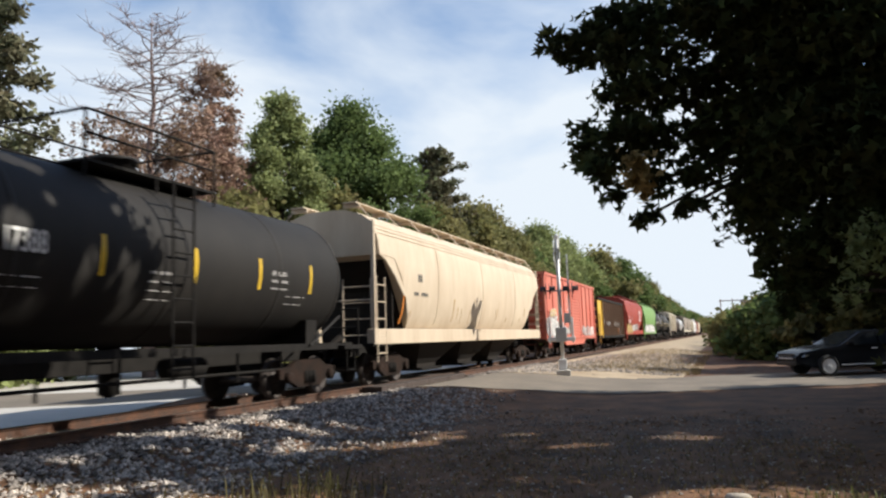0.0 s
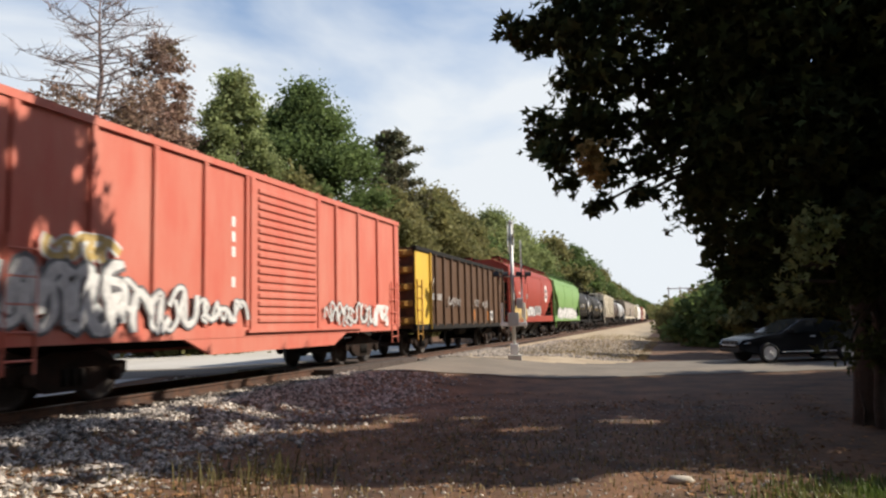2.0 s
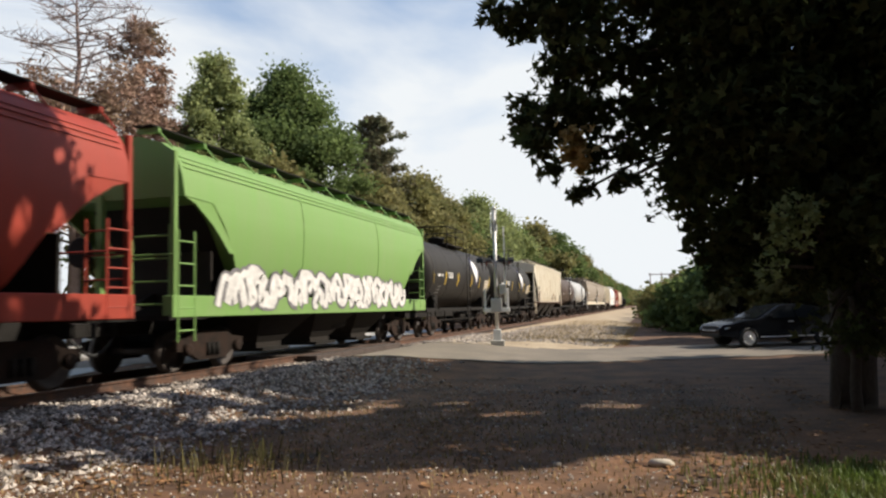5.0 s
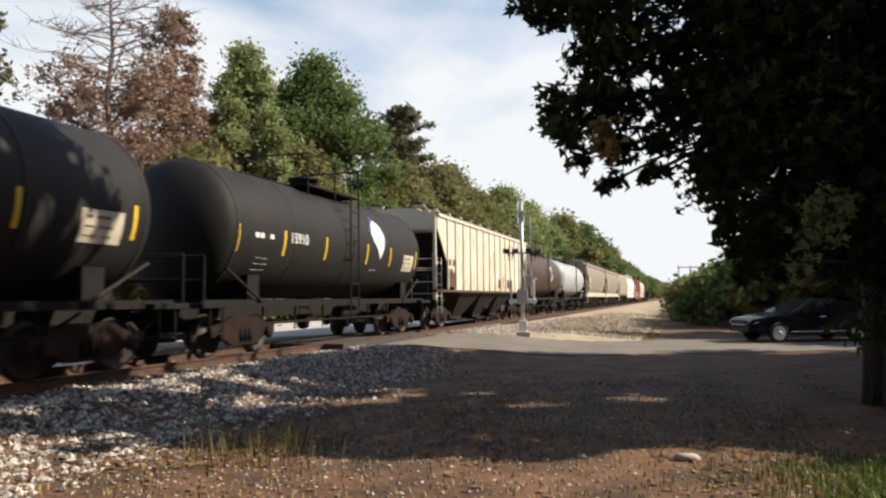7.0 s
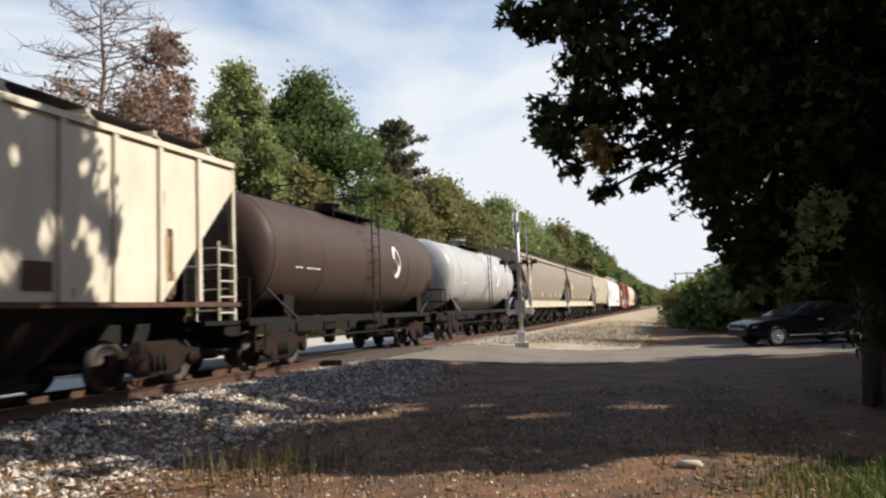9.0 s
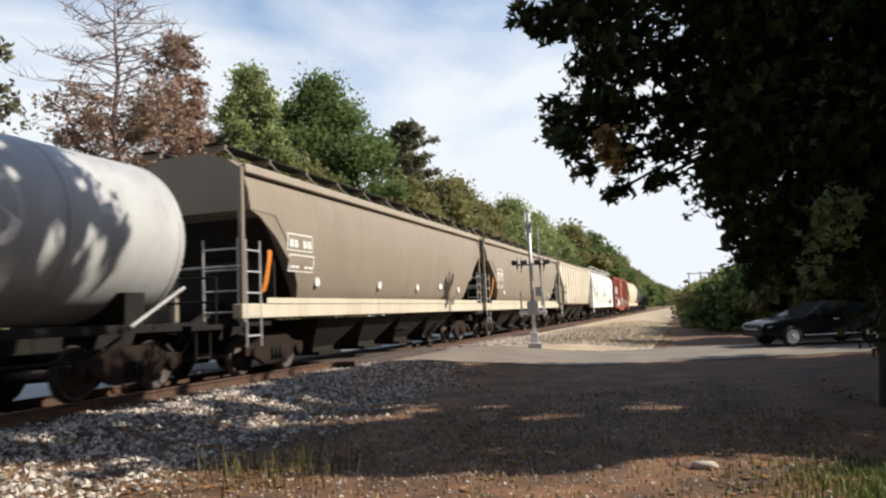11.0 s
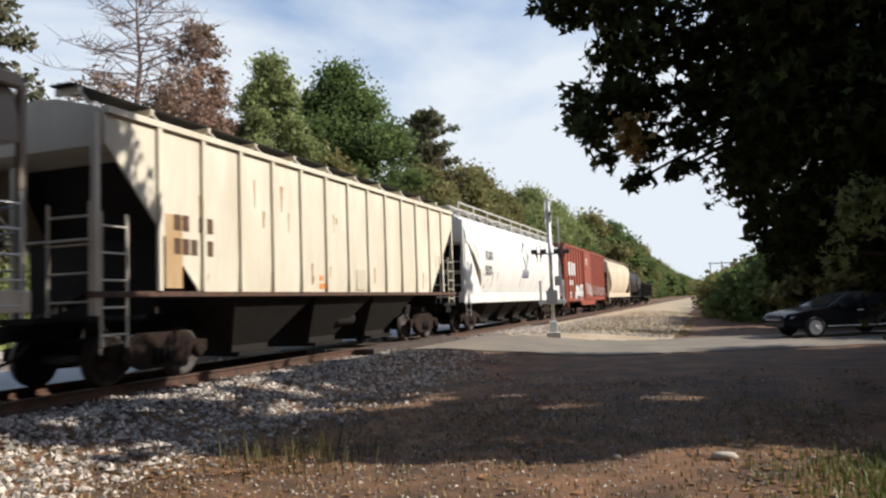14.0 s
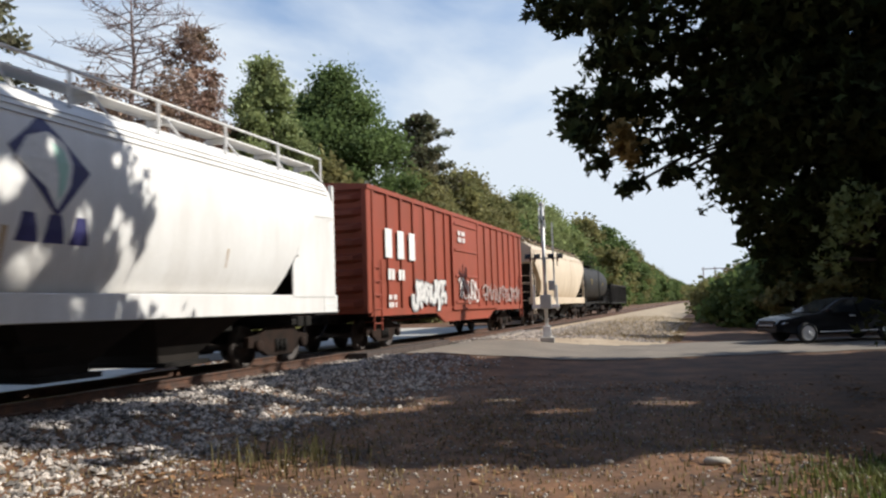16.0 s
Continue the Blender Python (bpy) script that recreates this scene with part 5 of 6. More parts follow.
def conifer(x, y, h, wide, leafmat, label, seed, bare=0.0, per=60, size=0.3, bark=None, low=0.2, power=0.55):
    """Straight trunk with whorls of branches; bare: the share of the height, from the top, without needles."""
    rnd = np.random.RandomState(seed)
    pr = random.Random(seed)
    t = thing("pine_tree", pose(x, y, height(x, y) - 0.1), label, "tree", "trees")
    bm = B()
    limb(bm, (0, 0, 0), (pr.uniform(-0.3, 0.3), pr.uniform(-0.3, 0.3), h), 0.016 * h + 0.05, 0.02, pr, 0.02, 9, 8)
    pts = []
    n = int(h * (5.5 if bare else 4))
    for i in range(n):
        f = low + (0.98 - low) * i / n
        ln = wide * (1.1 - f) ** power * pr.uniform(0.55, 1.1) * (1.0 if f < 0.9 else 0.7)
        a = i * 2.4 + pr.uniform(-0.5, 0.5)
        tip = Vector((math.cos(a) * ln, math.sin(a) * ln, h * f + ln * pr.uniform(-0.05, 0.45)))
        base = Vector((0, 0, h * f))
        path = limb(bm, base, tip, 0.035 + 0.03 * (1 - f), 0.008, pr, 0.12, 4, 4)
        for k in range(16 if bare else 7):
            q = base.lerp(tip, pr.uniform(0.3, 1.0))
            d = Vector((pr.uniform(-1, 1), pr.uniform(-1, 1), pr.uniform(-0.1, 0.8))) * ln * 0.28
            limb(bm, q, q + d, 0.02, 0.008, pr, 0.2, 3, 2)
            if f < 1 - bare:
                for j in range(int(per / 7)):
                    c = q + d * pr.random() + Vector((pr.gauss(0, 0.22), pr.gauss(0, 0.22), pr.gauss(0, 0.16)))
                    pts.append(c)
    part("trunk", bm, bark or M_BARK, t, "trunk and branches")
    if pts:
        leaf_mesh("needles", pts, size, leafmat, seed, t, "tufts of needles", long=2.0, shape="spray")
    return t


# trees beyond the track
conifer(-25, 19.0, 15.5, 3.4, M_NEEDLE, "dark green pine beyond the track", 101, 0.0, 150, 0.17)
conifer(-27, 29.6, 19.0, 5.0, M_BROWNLEAF, "dying brown pine with bare upper branches", 102, 0.34, 110, 0.12, M_BARKPALE, 0.25, 0.2)
conifer(-27, 34.2, 18.2, 3.7, M_BROWNLEAF, "brown withered pine beside the bare one", 103, 0.0, 170, 0.13, M_BARKPALE)
conifer(-29, 37.8, 15.6, 3.8, M_BROWNLEAF, "brown withered pine behind the track", 104, 0.0, 150, 0.14, M_BARKPALE)
conifer(-29, 41.0, 14.0, 3.6, M_BROWNLEAF, "low withered pine in the row beyond the track", 108, 0.0, 150, 0.15, M_BARKPALE)
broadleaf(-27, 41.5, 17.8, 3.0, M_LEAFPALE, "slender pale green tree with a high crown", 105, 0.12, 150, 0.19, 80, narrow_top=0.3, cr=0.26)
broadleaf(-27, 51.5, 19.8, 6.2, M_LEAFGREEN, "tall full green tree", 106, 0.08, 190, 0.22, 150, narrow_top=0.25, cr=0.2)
conifer(-27, 70.0, 21.6, 6.0, M_NEEDLE, "dark pine rising above olive trees", 107, 0.0, 190, 0.24, None, 0.3)
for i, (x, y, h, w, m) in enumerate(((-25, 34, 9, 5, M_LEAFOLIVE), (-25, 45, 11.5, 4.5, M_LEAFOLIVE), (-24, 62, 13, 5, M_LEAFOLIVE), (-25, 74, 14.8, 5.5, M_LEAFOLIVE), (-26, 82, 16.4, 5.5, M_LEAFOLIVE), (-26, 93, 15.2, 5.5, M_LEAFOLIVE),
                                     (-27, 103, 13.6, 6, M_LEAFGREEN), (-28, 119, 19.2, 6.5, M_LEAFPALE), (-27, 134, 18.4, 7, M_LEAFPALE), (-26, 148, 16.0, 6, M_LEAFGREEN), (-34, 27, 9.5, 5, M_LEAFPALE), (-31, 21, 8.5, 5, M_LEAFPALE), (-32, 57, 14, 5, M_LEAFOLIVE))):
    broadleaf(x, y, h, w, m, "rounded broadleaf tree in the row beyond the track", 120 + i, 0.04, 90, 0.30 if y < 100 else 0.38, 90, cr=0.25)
for i in range(26):
    y = 160 + i * 15 + i * i * 0.8
    pr = random.Random(i)
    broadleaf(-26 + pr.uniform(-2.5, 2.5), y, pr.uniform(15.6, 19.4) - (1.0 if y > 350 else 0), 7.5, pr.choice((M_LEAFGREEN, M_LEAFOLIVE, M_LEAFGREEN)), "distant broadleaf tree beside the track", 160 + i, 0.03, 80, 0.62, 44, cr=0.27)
for i in range(16):
    pr = random.Random(90 + i)
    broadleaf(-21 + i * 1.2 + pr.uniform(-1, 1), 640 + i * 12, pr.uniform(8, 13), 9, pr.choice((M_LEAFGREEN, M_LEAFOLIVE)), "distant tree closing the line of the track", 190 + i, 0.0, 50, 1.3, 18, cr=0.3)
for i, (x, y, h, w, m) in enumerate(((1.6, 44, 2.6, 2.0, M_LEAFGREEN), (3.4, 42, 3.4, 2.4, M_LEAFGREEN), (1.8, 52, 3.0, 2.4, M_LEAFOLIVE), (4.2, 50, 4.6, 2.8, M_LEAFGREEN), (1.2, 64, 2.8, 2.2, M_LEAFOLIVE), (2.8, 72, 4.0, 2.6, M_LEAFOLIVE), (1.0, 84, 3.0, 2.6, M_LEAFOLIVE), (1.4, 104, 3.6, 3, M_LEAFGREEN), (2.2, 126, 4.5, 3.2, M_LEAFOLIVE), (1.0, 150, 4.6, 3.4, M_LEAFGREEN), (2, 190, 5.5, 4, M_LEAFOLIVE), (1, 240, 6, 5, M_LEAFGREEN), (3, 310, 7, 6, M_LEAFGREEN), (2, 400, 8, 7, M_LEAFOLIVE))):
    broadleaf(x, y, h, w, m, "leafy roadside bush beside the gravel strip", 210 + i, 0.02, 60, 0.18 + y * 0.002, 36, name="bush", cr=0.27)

# ---- near trees at the roadside ----
def shade_tree(x, y, h, clumps, seed, label, per, size, trunk_r=0.32, leafmat=M_LEAFOAK):
    rnd = np.random.RandomState(seed)
    pr = random.Random(seed)
    t = thing("oak_tree", pose(x, y, height(x, y) - 0.1), label, "tree", "trees")
    bm = B()
    limb(bm, (0, 0, 0), (0.1, 0.2, h * 0.8), trunk_r, min(0.1, trunk_r * 0.5), pr, 0.05, 12, 7)
    local = []
    for cx, cy, cz, r in clumps:
        p = (cx - x, cy - y, cz)
        local.append((*p, r))
        q = math.hypot(p[0], p[1])
        limb(bm, (0, 0, min(h * 0.75, max(cz + 0.5, h * 0.36))), p, 0.03 + 0.02 * r, 0.012, pr, 0.14, 6, 4)
    part("trunk", bm, M_BARK, t, "dark trunk and limbs")
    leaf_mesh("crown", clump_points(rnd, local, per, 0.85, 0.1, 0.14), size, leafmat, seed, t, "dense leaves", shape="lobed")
    return t


rnd = random.Random(5)
oak = []
# hanging edge of the crown and its mass behind
for cx, cz, r in ((-1.75, 6.25, 0.28), (-1.4, 6.1, 0.36), (-1.0, 6.35, 0.5), (-0.5, 6.4, 0.6), (-1.35, 4.75, 0.34), (-1.3, 4.4, 0.36), (-1.05, 4.05, 0.34), (-0.95, 3.7, 0.22), (-0.62, 3.38, 0.17), (-0.42, 3.42, 0.17), (-0.05, 3.5, 0.2), (0.08, 3.45, 0.16), (-0.35, 3.85, 0.28), (-0.75, 4.5, 0.45), (-0.35, 4.5, 0.5), (-0.75, 5.2, 0.5), (-0.3, 5.3, 0.6), (-0.6, 5.8, 0.5), (0.1, 3.9, 0.32), (0.35, 4.5, 0.6), (0.3, 5.3, 0.75), (0.3, 6.3, 0.85), (0.75, 3.7, 0.45), (1.0, 4.3, 0.7), (1.1, 5.2, 0.9), (1.1, 6.3, 1.0), (1.8, 3.7, 0.6), (1.9, 4.6, 0.9), (2.0, 5.6, 1.0), (2.2, 6.6, 1.0), (3.0, 4.0, 0.9), (3.1, 5.2, 1.0), (3.2, 6.4, 1.1), (0.75, 3.0, 0.3), (1.2, 2.9, 0.5), (1.8, 2.9, 0.6), (2.6, 2.9, 0.7)):
    oak.append((cx - 0.42 * ramp(1.2, -0.4, cx), 10.9 + rnd.uniform(-0.3, 0.4), cz, r))
for i in range(44):
    oak.append((rnd.uniform(0.6, 5.5), rnd.uniform(10.6, 13.5), rnd.uniform(3.6, 8.2), rnd.uniform(0.6, 1.1)))
for i in range(34):
    oak.append((rnd.uniform(-0.7, 4.5), rnd.uniform(9.8, 11.9), rnd.uniform(7.2, 13.0), rnd.uniform(0.45, 0.85)))
for i in range(70):
    oak.append((rnd.uniform(0.5, 5.0), rnd.uniform(11.8, 14.0), rnd.uniform(3.8, 8.2), rnd.uniform(0.6, 1.0)))
for cx, cz, r in ((0.66, 2.75, 0.26), (0.78, 2.35, 0.26), (0.85, 2.0, 0.2), (1.15, 2.4, 0.4), (1.25, 2.05, 0.25), (1.65, 2.3, 0.4), (2.1, 2.2, 0.4), (2.6, 2.2, 0.45), (1.5, 2.9, 0.5)):
    oak.append((cx, 11.4 + rnd.uniform(-0.1, 0.3), cz, r))
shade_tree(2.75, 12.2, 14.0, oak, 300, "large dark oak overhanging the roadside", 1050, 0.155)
oak_tree = bpy.data.objects["oak_tree"]
bunch = np.array([(-0.98, 10.2, 3.92, 0.18), (-0.92, 10.2, 3.72, 0.18), (-0.86, 10.2, 3.55, 0.12)]) - np.array((2.75, 12.2, oak_tree.matrix_basis.translation.z, 0))
leaf_mesh("withered_leaves", clump_points(np.random.RandomState(9), bunch, 3200, 1.0), 0.12, M_WITHERED, 310, oak_tree, "withered yellow bunch of leaves", shape="lobed")
# added sapling whose pale leaf colour stands in for sunlit foliage
sap = [(1.55 + rnd.uniform(-0.2, 0.45), 10.2 + rnd.uniform(-0.15, 0.15), rnd.uniform(2.0, 3.0), rnd.uniform(0.14, 0.24)) for i in range(16)]
shade_tree(2.5, 11.95, 2.9, sap, 311, "added sapling, pale leaves for a sunlit patch under the oak", 600, 0.09, 0.02, M_LEAFPALE)
# young growth beside the trunk
low_cl = [(2.35 + rnd.uniform(-0.3, 1.0), 11.4 + rnd.uniform(-0.4, 0.6), rnd.uniform(0.9, 3.6), rnd.uniform(0.25, 0.5)) for i in range(26)]
shade_tree(2.7, 11.7, 3.6, low_cl, 301, "young leafy tree beside the oak", 520, 0.11, 0.08)
# the dark ones stand mostly out of view, placed to cast shade
for i, (x, y, h, w, lo) in enumerate(((6.3, 16.8, 11.6, 2.6, 0.3), (7.2, 19.6, 12.2, 2.6, 0.3), (9.5, 18, 13.2, 3.0, 0.2), (8.2, 21.5, 13.0, 2.8, 0.36), (11.5, 21.2, 14.6, 3.6, 0.25), (10.5, 22.5, 13.6, 3.0, 0.36), (14.0, 23.2, 15, 3.8, 0.25), (7.6, 12.8, 14.5, 2.0, 0.3), (9.6, 14, 12.2, 3, 0.2),
                                      (6.0, 34.5, 6.6, 2.8, 0.04), (3.4, 34.0, 5.6, 1.4, 0.02), (9.4, 34, 7.6, 3.4, 0.04), (6.2, 42, 6.5, 2.6, 0.04), (12, 36, 8, 4, 0.04), (16, 31, 9, 5, 0.04), (8.2, 50, 8, 3.4, 0.04), (9.5, 62, 8, 4, 0.04), (8, 80, 8, 4, 0.04), (8, 105, 8, 4, 0.04), (17, 18, 13, 5, 0.05), (10.8, 5.6, 8.6, 2.6, 0.1), (19, -2, 12, 5, 0.1), (13, -5, 11, 4.5, 0.1), (8, -8, 12, 5, 0.1), (1, -10, 11, 5, 0.1), (6.2, 0.3, 12, 3.6, 0.2), (8.5, 3.6, 9, 2.4, 0.2), (4.5, -5, 12, 4, 0.15))):
    # sunlight put into the leaf colour: light olive where lit, dark elsewhere
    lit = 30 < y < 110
    broadleaf(x, y, h, w, M_LEAFOLIVE if lit else M_LEAFOAK, "tree behind the road, light olive leaves for sunlight" if lit else "dark broadleaf tree placed to shade the roadside", 320 + i, lo, 70 if lit else 44, 0.24 if lit else 0.40, 70)
# unseen canopy over the place where the camera stands, added to block skylight
for i, (x, y, h, w) in enumerate(((2.7, 0.3, 13.5, 6.2), (-2.5, -4.6, 13.0, 5.2), (-7.0, -7.5, 12.0, 5.0))):
    broadleaf(x, y, h, w, M_LEAFOAK, "unseen tall dark tree added to block skylight", 370 + i, 0.60, 90, 0.46, 80, cr=0.24)


# ---- crossing signal ----
def crossing_signal():
    x, y = -5.4, 25.95
    z = height(x, y)
    t = thing("crossing_signal", pose(x, y, z - 0.02, 0, 0, 11.8), "railway crossing signal mast with crossbuck and flashers", "signal mast")
    part("foundation", bevelled(box(B(), -0.25, 0.25, -0.25, 0.25, 0, 0.22), 0.03), M_CONCRETE, t)
    part("mast", tube(B(), (0, 0, 0.2), (0, 0, 4.95), 0.065, k=14), M_GALV, t, "galvanised steel mast")
    part("mast_cap", lathe(B(), [(0.085, 4.9), (0.085, 4.98), (0.02, 5.03)], "z", 12), M_GALV, t)
    for s in (-1, 1):
        bm = box(B(), -0.012, 0.012, -0.6, 0.6, -0.11, 0.11)
        o = part("crossbuck_blade", bm, M_SIGNW, t, "white crossbuck blade")
        o.matrix_basis = pose(0.09, 0, 4.35, s * 45, 0, 0)
        o = part("crossbuck_blade", box(B(), -0.012, 0.012, -0.6, 0.6, -0.11, 0.11), M_SIGNW, t, "white crossbuck blade")
        o.matrix_basis = pose(-0.09 - 0.026 * (s > 0), 0, 4.35, s * 45, 0, 0)
    arm = part("flasher_arm", tube(B(), (-0.44, -0.1, 3.0), (0.44, 0.1, 3.0), 0.03, k=8), M_GALV, t)
    for s in (-1, 1):
        for face in (-1, 1):
            g = pose(s * 0.40, s * 0.09, 3.0, 0, 0, 90 if face > 0 else -90) @ pose(0, -0.07, 0)
            bk = part("flasher_backplate", lathe(B(), [(0.02, 0), (0.29, 0.0), (0.29, 0.02), (0.02, 0.02)], "y", 22), M_MATTEBLACK, t, "round black backplate")
            bk.matrix_basis = g
            ln = part("lens", lathe(B(), [(0.02, -0.05), (0.12, -0.03), (0.14, 0.0)], "y", 18), M_LENS, bk, "unlit red lens")
            bm = B()
            for i in range(9):
                a0, a1 = math.pi * i / 9, math.pi * (i + 1) / 9
                bm.faces.new([bm.verts.new(p) for p in ((0.16 * math.cos(a0), 0, 0.16 * math.sin(a0)), (0.16 * math.cos(a1), 0, 0.16 * math.sin(a1)), (0.17 * math.cos(a1), -0.2, 0.17 * math.sin(a1)), (0.17 * math.cos(a0), -0.2, 0.17 * math.sin(a0)))])
            hood = part("hood", bm, M_MATTEBLACK, bk, "black lamp hood")
    part("gate_mechanism", bevelled(box(B(), -0.2, 0.2, -0.16, 0.16, 1.2, 1.7), 0.03), M_GALV, t, "grey gate mechanism box")
    part("junction_box", bevelled(box(B(), 0.12, 0.36, -0.16, 0.16, 1.85, 2.2), 0.02), M_GALV, t)
    for s in (-1, 1):
        part("gate_bracket", bevelled(box(B(), s * 0.40 - 0.035, s * 0.40 + 0.035, -0.06, 0.06, 1.15, 2.05), 0.01, 1), M_SIGNW, t, "white upright gate bracket")
    part("counterweight", bevelled(box(B(), -0.48, 0.48, -0.14, -0.02, 1.22, 1.36), 0.02), M_SIGNW, t, "white counterweight bar")
    part("raised_gate_arm", box(B(), 0.30, 0.36, 0.1, 0.16, 1.5, 4.3), M_SIGNW, t, "white raised gate arm")
    part("base_skirt", bevelled(box(B(), -0.14, 0.14, -0.14, 0.14, 0.22, 0.6), 0.02), M_SIGNW, t)


crossing_signal()


# ---- parked car at the crossing ----
def sedan():
    t = thing("sedan_car", pose(3.98, 28.4, height(3.98, 28.4) + 0.025, 0, 0, 205), "black sedan waiting at the crossing", "car")
    # local x runs forward
    prof = [(2.36, 0.42), (2.40, 0.62), (2.25, 0.78), (1.5, 0.92), (0.95, 0.98), (0.15, 1.40), (-0.55, 1.46), (-1.25, 1.36), (-1.95, 1.05), (-2.35, 1.0), (-2.42, 0.7), (-2.38, 0.4), (-1.75, 0.3), (1.75, 0.28)]

    def half(x, z):
        return (0.90 - 0.24 * max(0, (z - 0.9) / 0.55)) * (1 - 0.22 * max(0, (abs(x) - 1.5) / 0.9) ** 2)
    bm = B()
    loops = []
    for k in (-1, -0.92, -0.5, 0, 0.5, 0.92, 1):
        sh = 0.94 if abs(k) == 1 else 1.0
        loops.append([(x * (sh if abs(x) > 1.9 else 1), k * half(x, z), 0.4 + (z - 0.4) * (0.985 if abs(k) == 1 else 1)) for x, z in prof])
    rings(bm, loops, True, True)
    body = part("body", bm, M_CAR, t, "glossy black painted body")
    body.data.set_sharp_from_angle(angle=radians(40))
    for s in (-1, 1):
        y = lambda x, z: s * (half(x, z) + 0.004)
        for poly, nm in (([(0.78, 0.98), (0.12, 1.33), (-0.32, 1.37), (-0.32, 0.97)], "side_window"), ([(-0.40, 0.97), (-0.40, 1.37), (-1.0, 1.33), (-1.45, 1.12), (-1.40, 0.98)], "side_window")):
            bm = B()
            rings(bm, [[(x, y(x, z) - s * 0.03, z) for x, z in poly], [(x, y(x, z) + s * 0.006, z) for x, z in poly]])
            part(nm, bm, M_GLASS, t, "dark side window")
        part("mirror", bevelled(box(B(), 0.62, 0.8, min(s * 0.93, s * 1.08), max(s * 0.93, s * 1.08), 0.98, 1.12), 0.03), M_CAR, t)
        hl = B()
        rings(hl, [[(2.10, s * 0.80, 0.70), (2.20, s * 0.76, 0.64), (2.385, s * 0.50, 0.63), (2.30, s * 0.50, 0.73)], [(2.0, s * 0.78, 0.70), (2.1, s * 0.74, 0.64), (2.2, s * 0.50, 0.63), (2.2, s * 0.50, 0.73)]])
        part("headlight", hl, M_LAMP, t, "clear headlight")
        part("door_handle", bevelled(box(B(), -0.25, -0.05, min(s * 0.90, s * 0.93), max(s * 0.90, s * 0.93), 0.84, 0.87), 0.005, 1), M_CHROME, t)
        part("sill_trim", bevelled(box(B(), -1.0, 1.0, min(s * 0.88, s * 0.915), max(s * 0.88, s * 0.915), 0.34, 0.37), 0.005, 1), M_CHROME, t)
        for x in (1.42, -1.42):
            wq = part("wheel", lathe(B(), [(0.21, s * 0.70), (0.32, s * 0.70), (0.335, s * 0.74), (0.335, s * 0.88), (0.32, s * 0.905), (0.235, s * 0.905), (0.22, s * 0.87)], "x", 28), M_RUBBER, t, "black tyre")
            wq.matrix_basis = pose(x, 0, 0.335, 0, 0, 90)
            rim = B()
            lathe(rim, [(0.235, s * -0.9), (0.24, s * -0.895), (0.215, s * -0.84)], "x", 28)
            for i in range(10):
                a = i * math.tau / 10
                tube(rim, (s * -0.89, 0.04 * math.cos(a), 0.04 * math.sin(a)), (s * -0.885, 0.225 * math.cos(a + 0.1), 0.225 * math.sin(a + 0.1)), 0.022, 0.016, 5)
            lathe(rim, [(0.01, s * -0.91), (0.06, s * -0.905), (0.06, s * -0.87)], "x", 14)
            for v in rim.verts:
                v.co.x *= -1
            part("rim", rim, M_CHROME, wq, "bright alloy rim")
    bm = B()
    rings(bm, [[(0.98, -0.70, 0.99), (0.98, 0.70, 0.99), (0.2, 0.56, 1.385), (0.2, -0.56, 1.385)], [(1.0, -0.70, 1.0), (1.0, 0.70, 1.0), (0.22, 0.56, 1.396), (0.22, -0.56, 1.396)]])
    part("windscreen", bm, M_GLASS, t, "dark windscreen")
    for i in range(3):
        part("grille_bar", bevelled(box(B(), 2.30, 2.405 - 0.02 * i, -0.46, 0.46, 0.58 + 0.055 * i, 0.605 + 0.055 * i), 0.008, 1), M_CHROME, t, "chrome grille bar")
    part("grille", bevelled(box(B(), 2.28, 2.385, -0.48, 0.48, 0.55, 0.75), 0.02, 1), M_MATTEBLACK, t, "black grille")
    part("lower_intake", bevelled(box(B(), 2.28, 2.39, -0.6, 0.6, 0.36, 0.5), 0.02, 1), M_MATTEBLACK, t)


sedan()

# ---- far power line structures ----
def power_structure(x, y, h, wide):
    t = thing("power_line_structure", pose(x, y, 0), "distant wooden H-frame power line structure", "power pole", "power line")
    for i in (-1, 0, 1):
        part("pole", tube(B(), (i * wide / 2, 0, -0.2), (i * wide / 2, 0, h), 0.26, 0.18, 8), M_BARKPALE, t)
    part("crossarm", box(B(), -wide / 2 - 0.6, wide / 2 + 0.6, -0.12, 0.12, h - 0.9, h - 0.55), M_BARKPALE, t)


power_structure(3.4, 300, 13.6, 8.4)
power_structure(8.0, 300, 13.0, 3.0)

# ---- small things on the ground ----
bm = lathe(B(), [(0.01, 0.0), (0.13, 0.02), (0.16, 0.05), (0.12, 0.09), (0.01, 0.10)], "z", 14)
for v in bm.verts:
    v.co.y *= 0.6
    v.co += Vector((noise.noise(v.co * 9), noise.noise(v.co * 9 + Vector((5, 0, 0))), 0)) * 0.015
st = part("stone", bm, surf("pale_stone", (0.5, 0.44, 0.36), 0.9, 0, 0.2, 9))
st.location = (0.0, 7.65, height(0, 7.65) - 0.02)
st.scale = (0.85, 0.85, 0.85)
pebble = tagged(new("stone", st.data), "small white stone on the dirt", "stone")
pebble.matrix_basis = pose(-1.0, 7.55, height(-1.0, 7.55) - 0.005, 0, 0, 40) @ Matrix.Diagonal((0.3, 0.38, 0.5, 1))
tagged(st, "pale flat stone lying on the dirt", "stone")


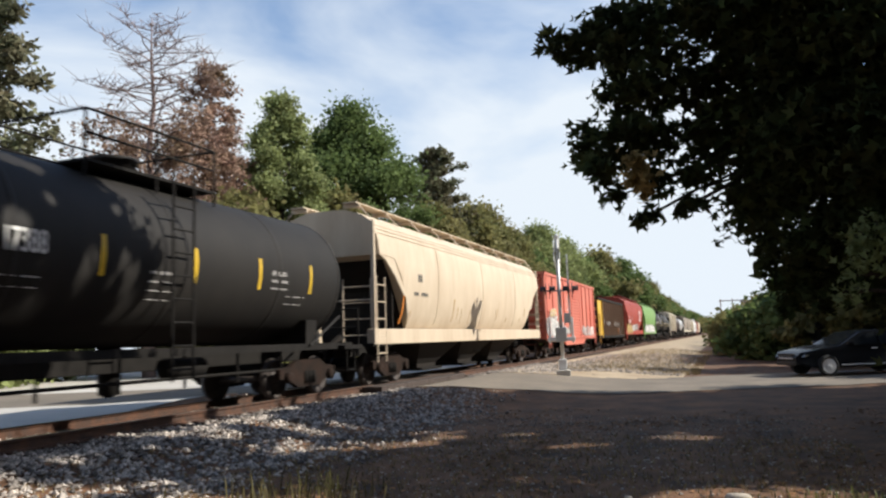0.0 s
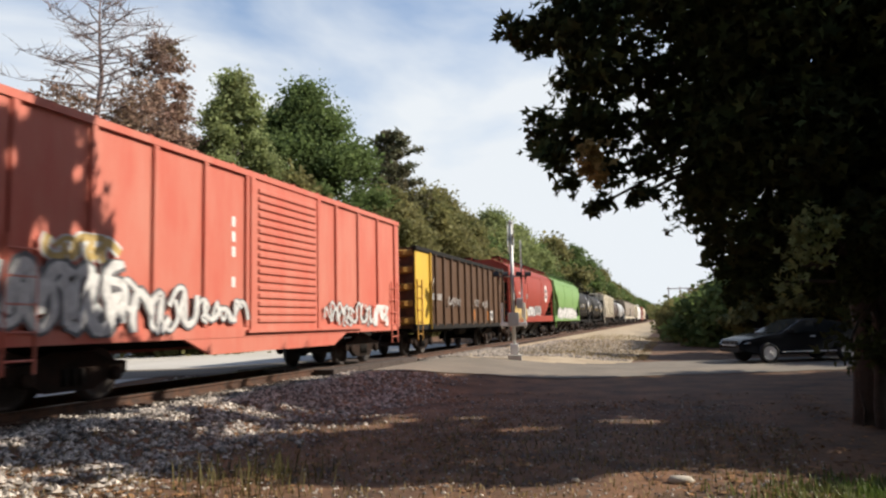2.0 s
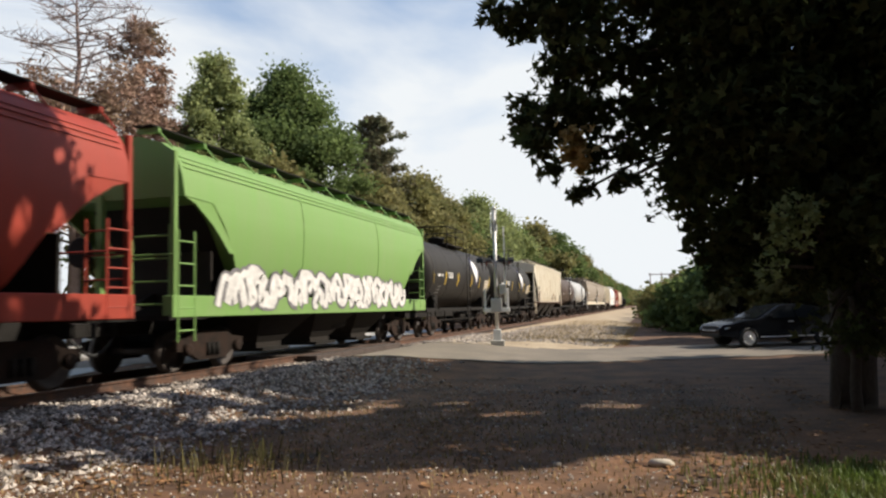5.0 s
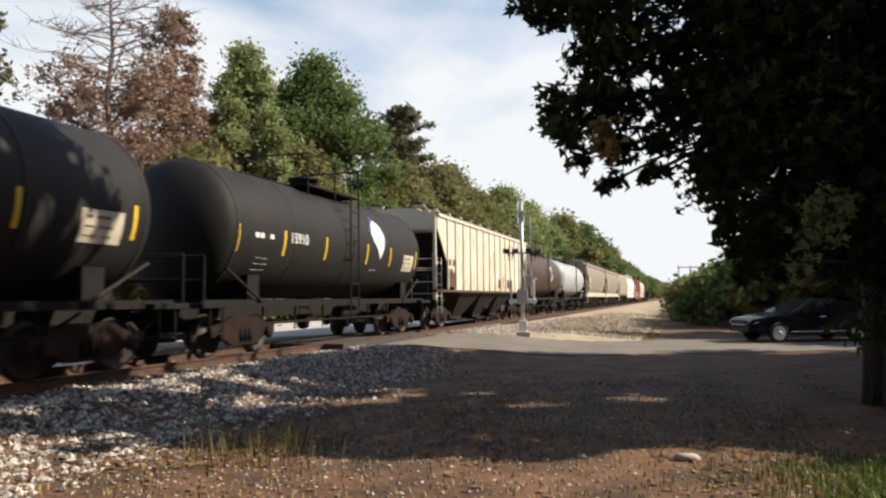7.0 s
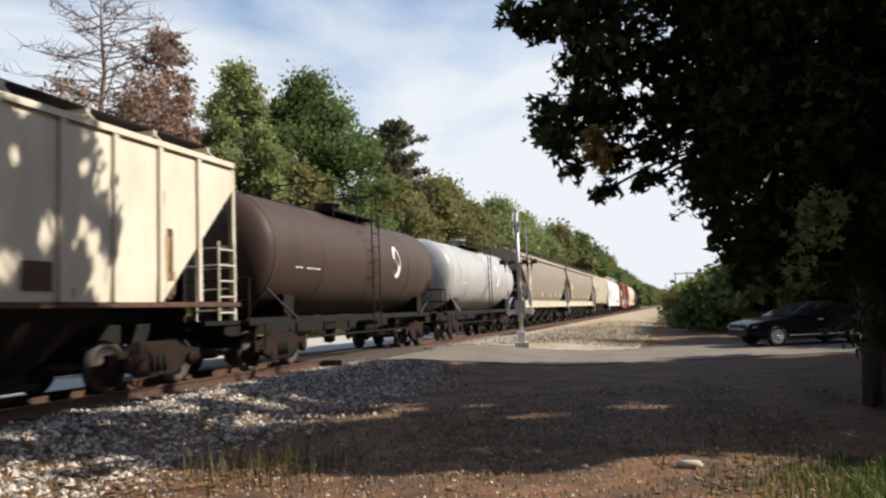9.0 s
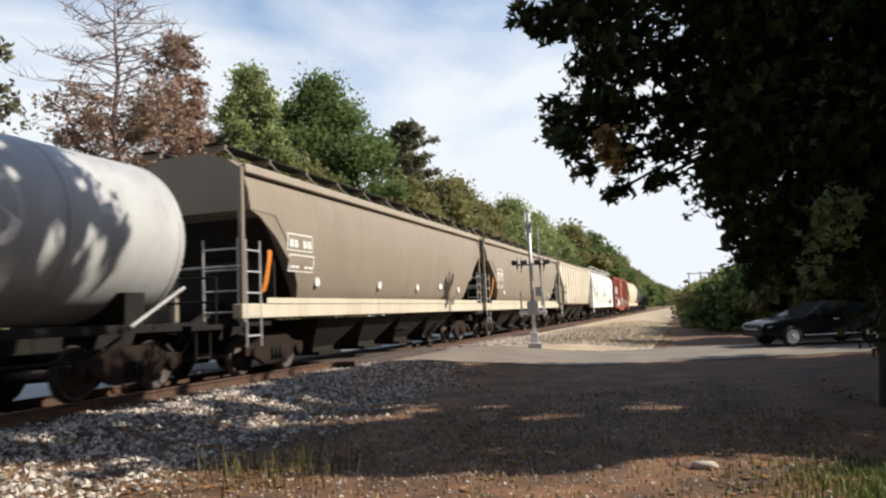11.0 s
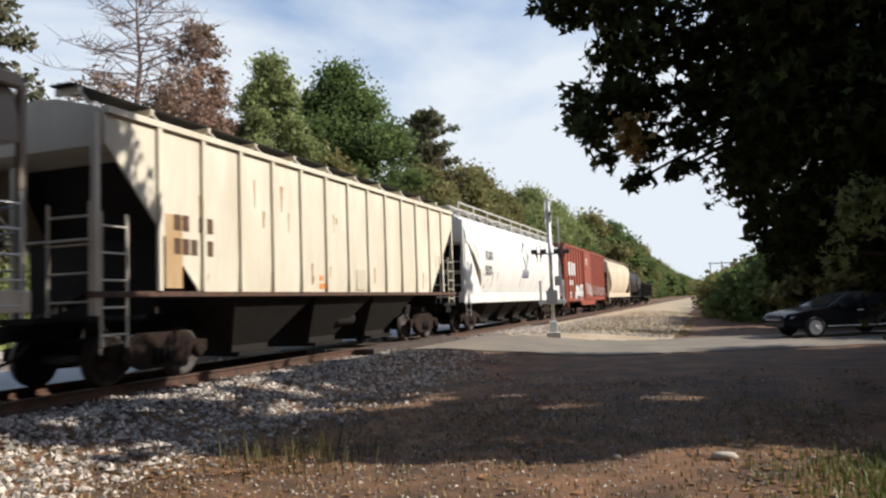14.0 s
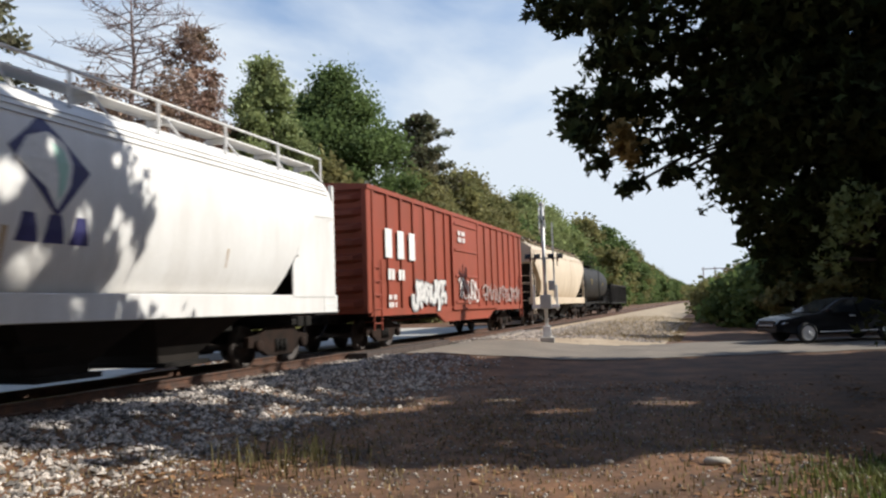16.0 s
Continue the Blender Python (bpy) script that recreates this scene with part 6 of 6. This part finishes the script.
def grass(name, n, place, hgt, material, label, seed):
    rnd = np.random.RandomState(seed)
    V, F = [], []
    for i in range(n):
        x, y = place(rnd)
        z = height(x, y)
        a = rnd.uniform(0, 6.28)
        h = hgt * rnd.uniform(0.5, 1.3)
        wd = 0.006 + 0.004 * rnd.rand()
        dx, dy = math.cos(a), math.sin(a)
        lean = rnd.uniform(0.1, 0.6) * h
        k = len(V)
        V += [(x - dy * wd, y + dx * wd, z - 0.01), (x + dy * wd, y - dx * wd, z - 0.01), (x + dx * lean * 0.4 + dy * wd * 0.7, y + dy * lean * 0.4 - dx * wd * 0.7, z + h * 0.6), (x + dx * lean * 0.4 - dy * wd * 0.7, y + dy * lean * 0.4 + dx * wd * 0.7, z + h * 0.6), (x + dx * lean, y + dy * lean, z + h)]
        F += [(k, k + 1, k + 2, k + 3), (k + 3, k + 2, k + 4)]
    me = bpy.data.meshes.new(name)
    me.from_pydata(V, [], F)
    me.materials.append(material)
    return tagged(new(name, me), label, "grass", kind="stuff")


grass("grass_patch", 15000, lambda r: (2.1 + r.normal(0, 0.65), 3.4 + 4.3 * r.rand() ** 0.8 + 0.3 * r.normal()), 0.10, M_GRASS, "green grass at the shady roadside", 7)
grass("weeds", 150, lambda r: (-4.2 + r.normal(0, 0.4), 6.9 + r.normal(0, 0.4)), 0.28, M_WEED, "tall green weeds beside the gravel", 8)
grass("dry_grass", 9000, lambda r: (r.uniform(-7.5, 1.5), 3.2 + 9 * r.rand() ** 1.4), 0.05, M_DRYGRASS, "sparse dry grass on the dirt", 9)
grass("verge_grass", 7000, lambda r: (lambda y: (-6.6 + 5.6 * r.rand() ** 0.7, y))(29.5 + 34 * r.rand() ** 1.6), 0.16, M_DRYGRASS, "dry grass on the gravel strip", 14)
stones("verge_stones", 5000, lambda r: (lambda x, y: (x, y, height(x, y) + 0.03))(r.uniform(-7.6, -1.6), 28.5 + 22 * r.rand() ** 1.4), 0.045, M_STONE, "loose stones on the gravel strip", 15)
stones("loose_gravel", 7000, lambda r: (lambda x, y: (x, y, height(x, y)))(r.uniform(-7.0, 1.5), 3.2 + 12 * r.rand() ** 1.5), 0.02, M_STONE, "scattered small stones on the dirt", 12)


rl = np.random.RandomState(41)
spots = []
while len(spots) < 3600:
    x, y = rl.uniform(-6.5, 2.6), 3.4 + 13 * rl.rand() ** 1.5
    if noise.noise((x * 0.55, y * 0.55, 20)) + 0.25 > 0.7 * rl.rand():
        spots.append((x, y, height(x, y) + 0.012))
litter = leaf_mesh("fallen_leaves", spots, 0.06, M_LITTER, 42, lying=True)
tagged(litter, "dry brown fallen leaves scattered on the dirt", "leaves", kind="stuff")


# ---- what moves ----
def travelled(t):
    return 14.36 * t + 0.0105 * t * t - 0.00248 * t ** 3


def motions():
    rolling = {}      # all wheels turn alike, so equal axles share their keys
    for car, y0 in CARS:
        walk(car, [(t, pose(TX, y0 - travelled(t), RAIL)) for t in (0, 2, 4, 6, 8, 10, 12, 14, 16)])
    for w in WHEELS:
        at = w.location.copy()
        key = round(at.y, 2)
        if key not in rolling:
            walk(w, [(i / FPS, pose(at.x, at.y, at.z, math.degrees(travelled(i / FPS) / 0.42), 0, 0)) for i in range(int(16 * FPS) + 1)])
            rolling[key] = w.animation_data
        else:
            w.rotation_mode = "QUATERNION"
            w.animation_data_create()
            w.animation_data.action = rolling[key].action
            w.animation_data.action_slot = rolling[key].action_slot


motions()
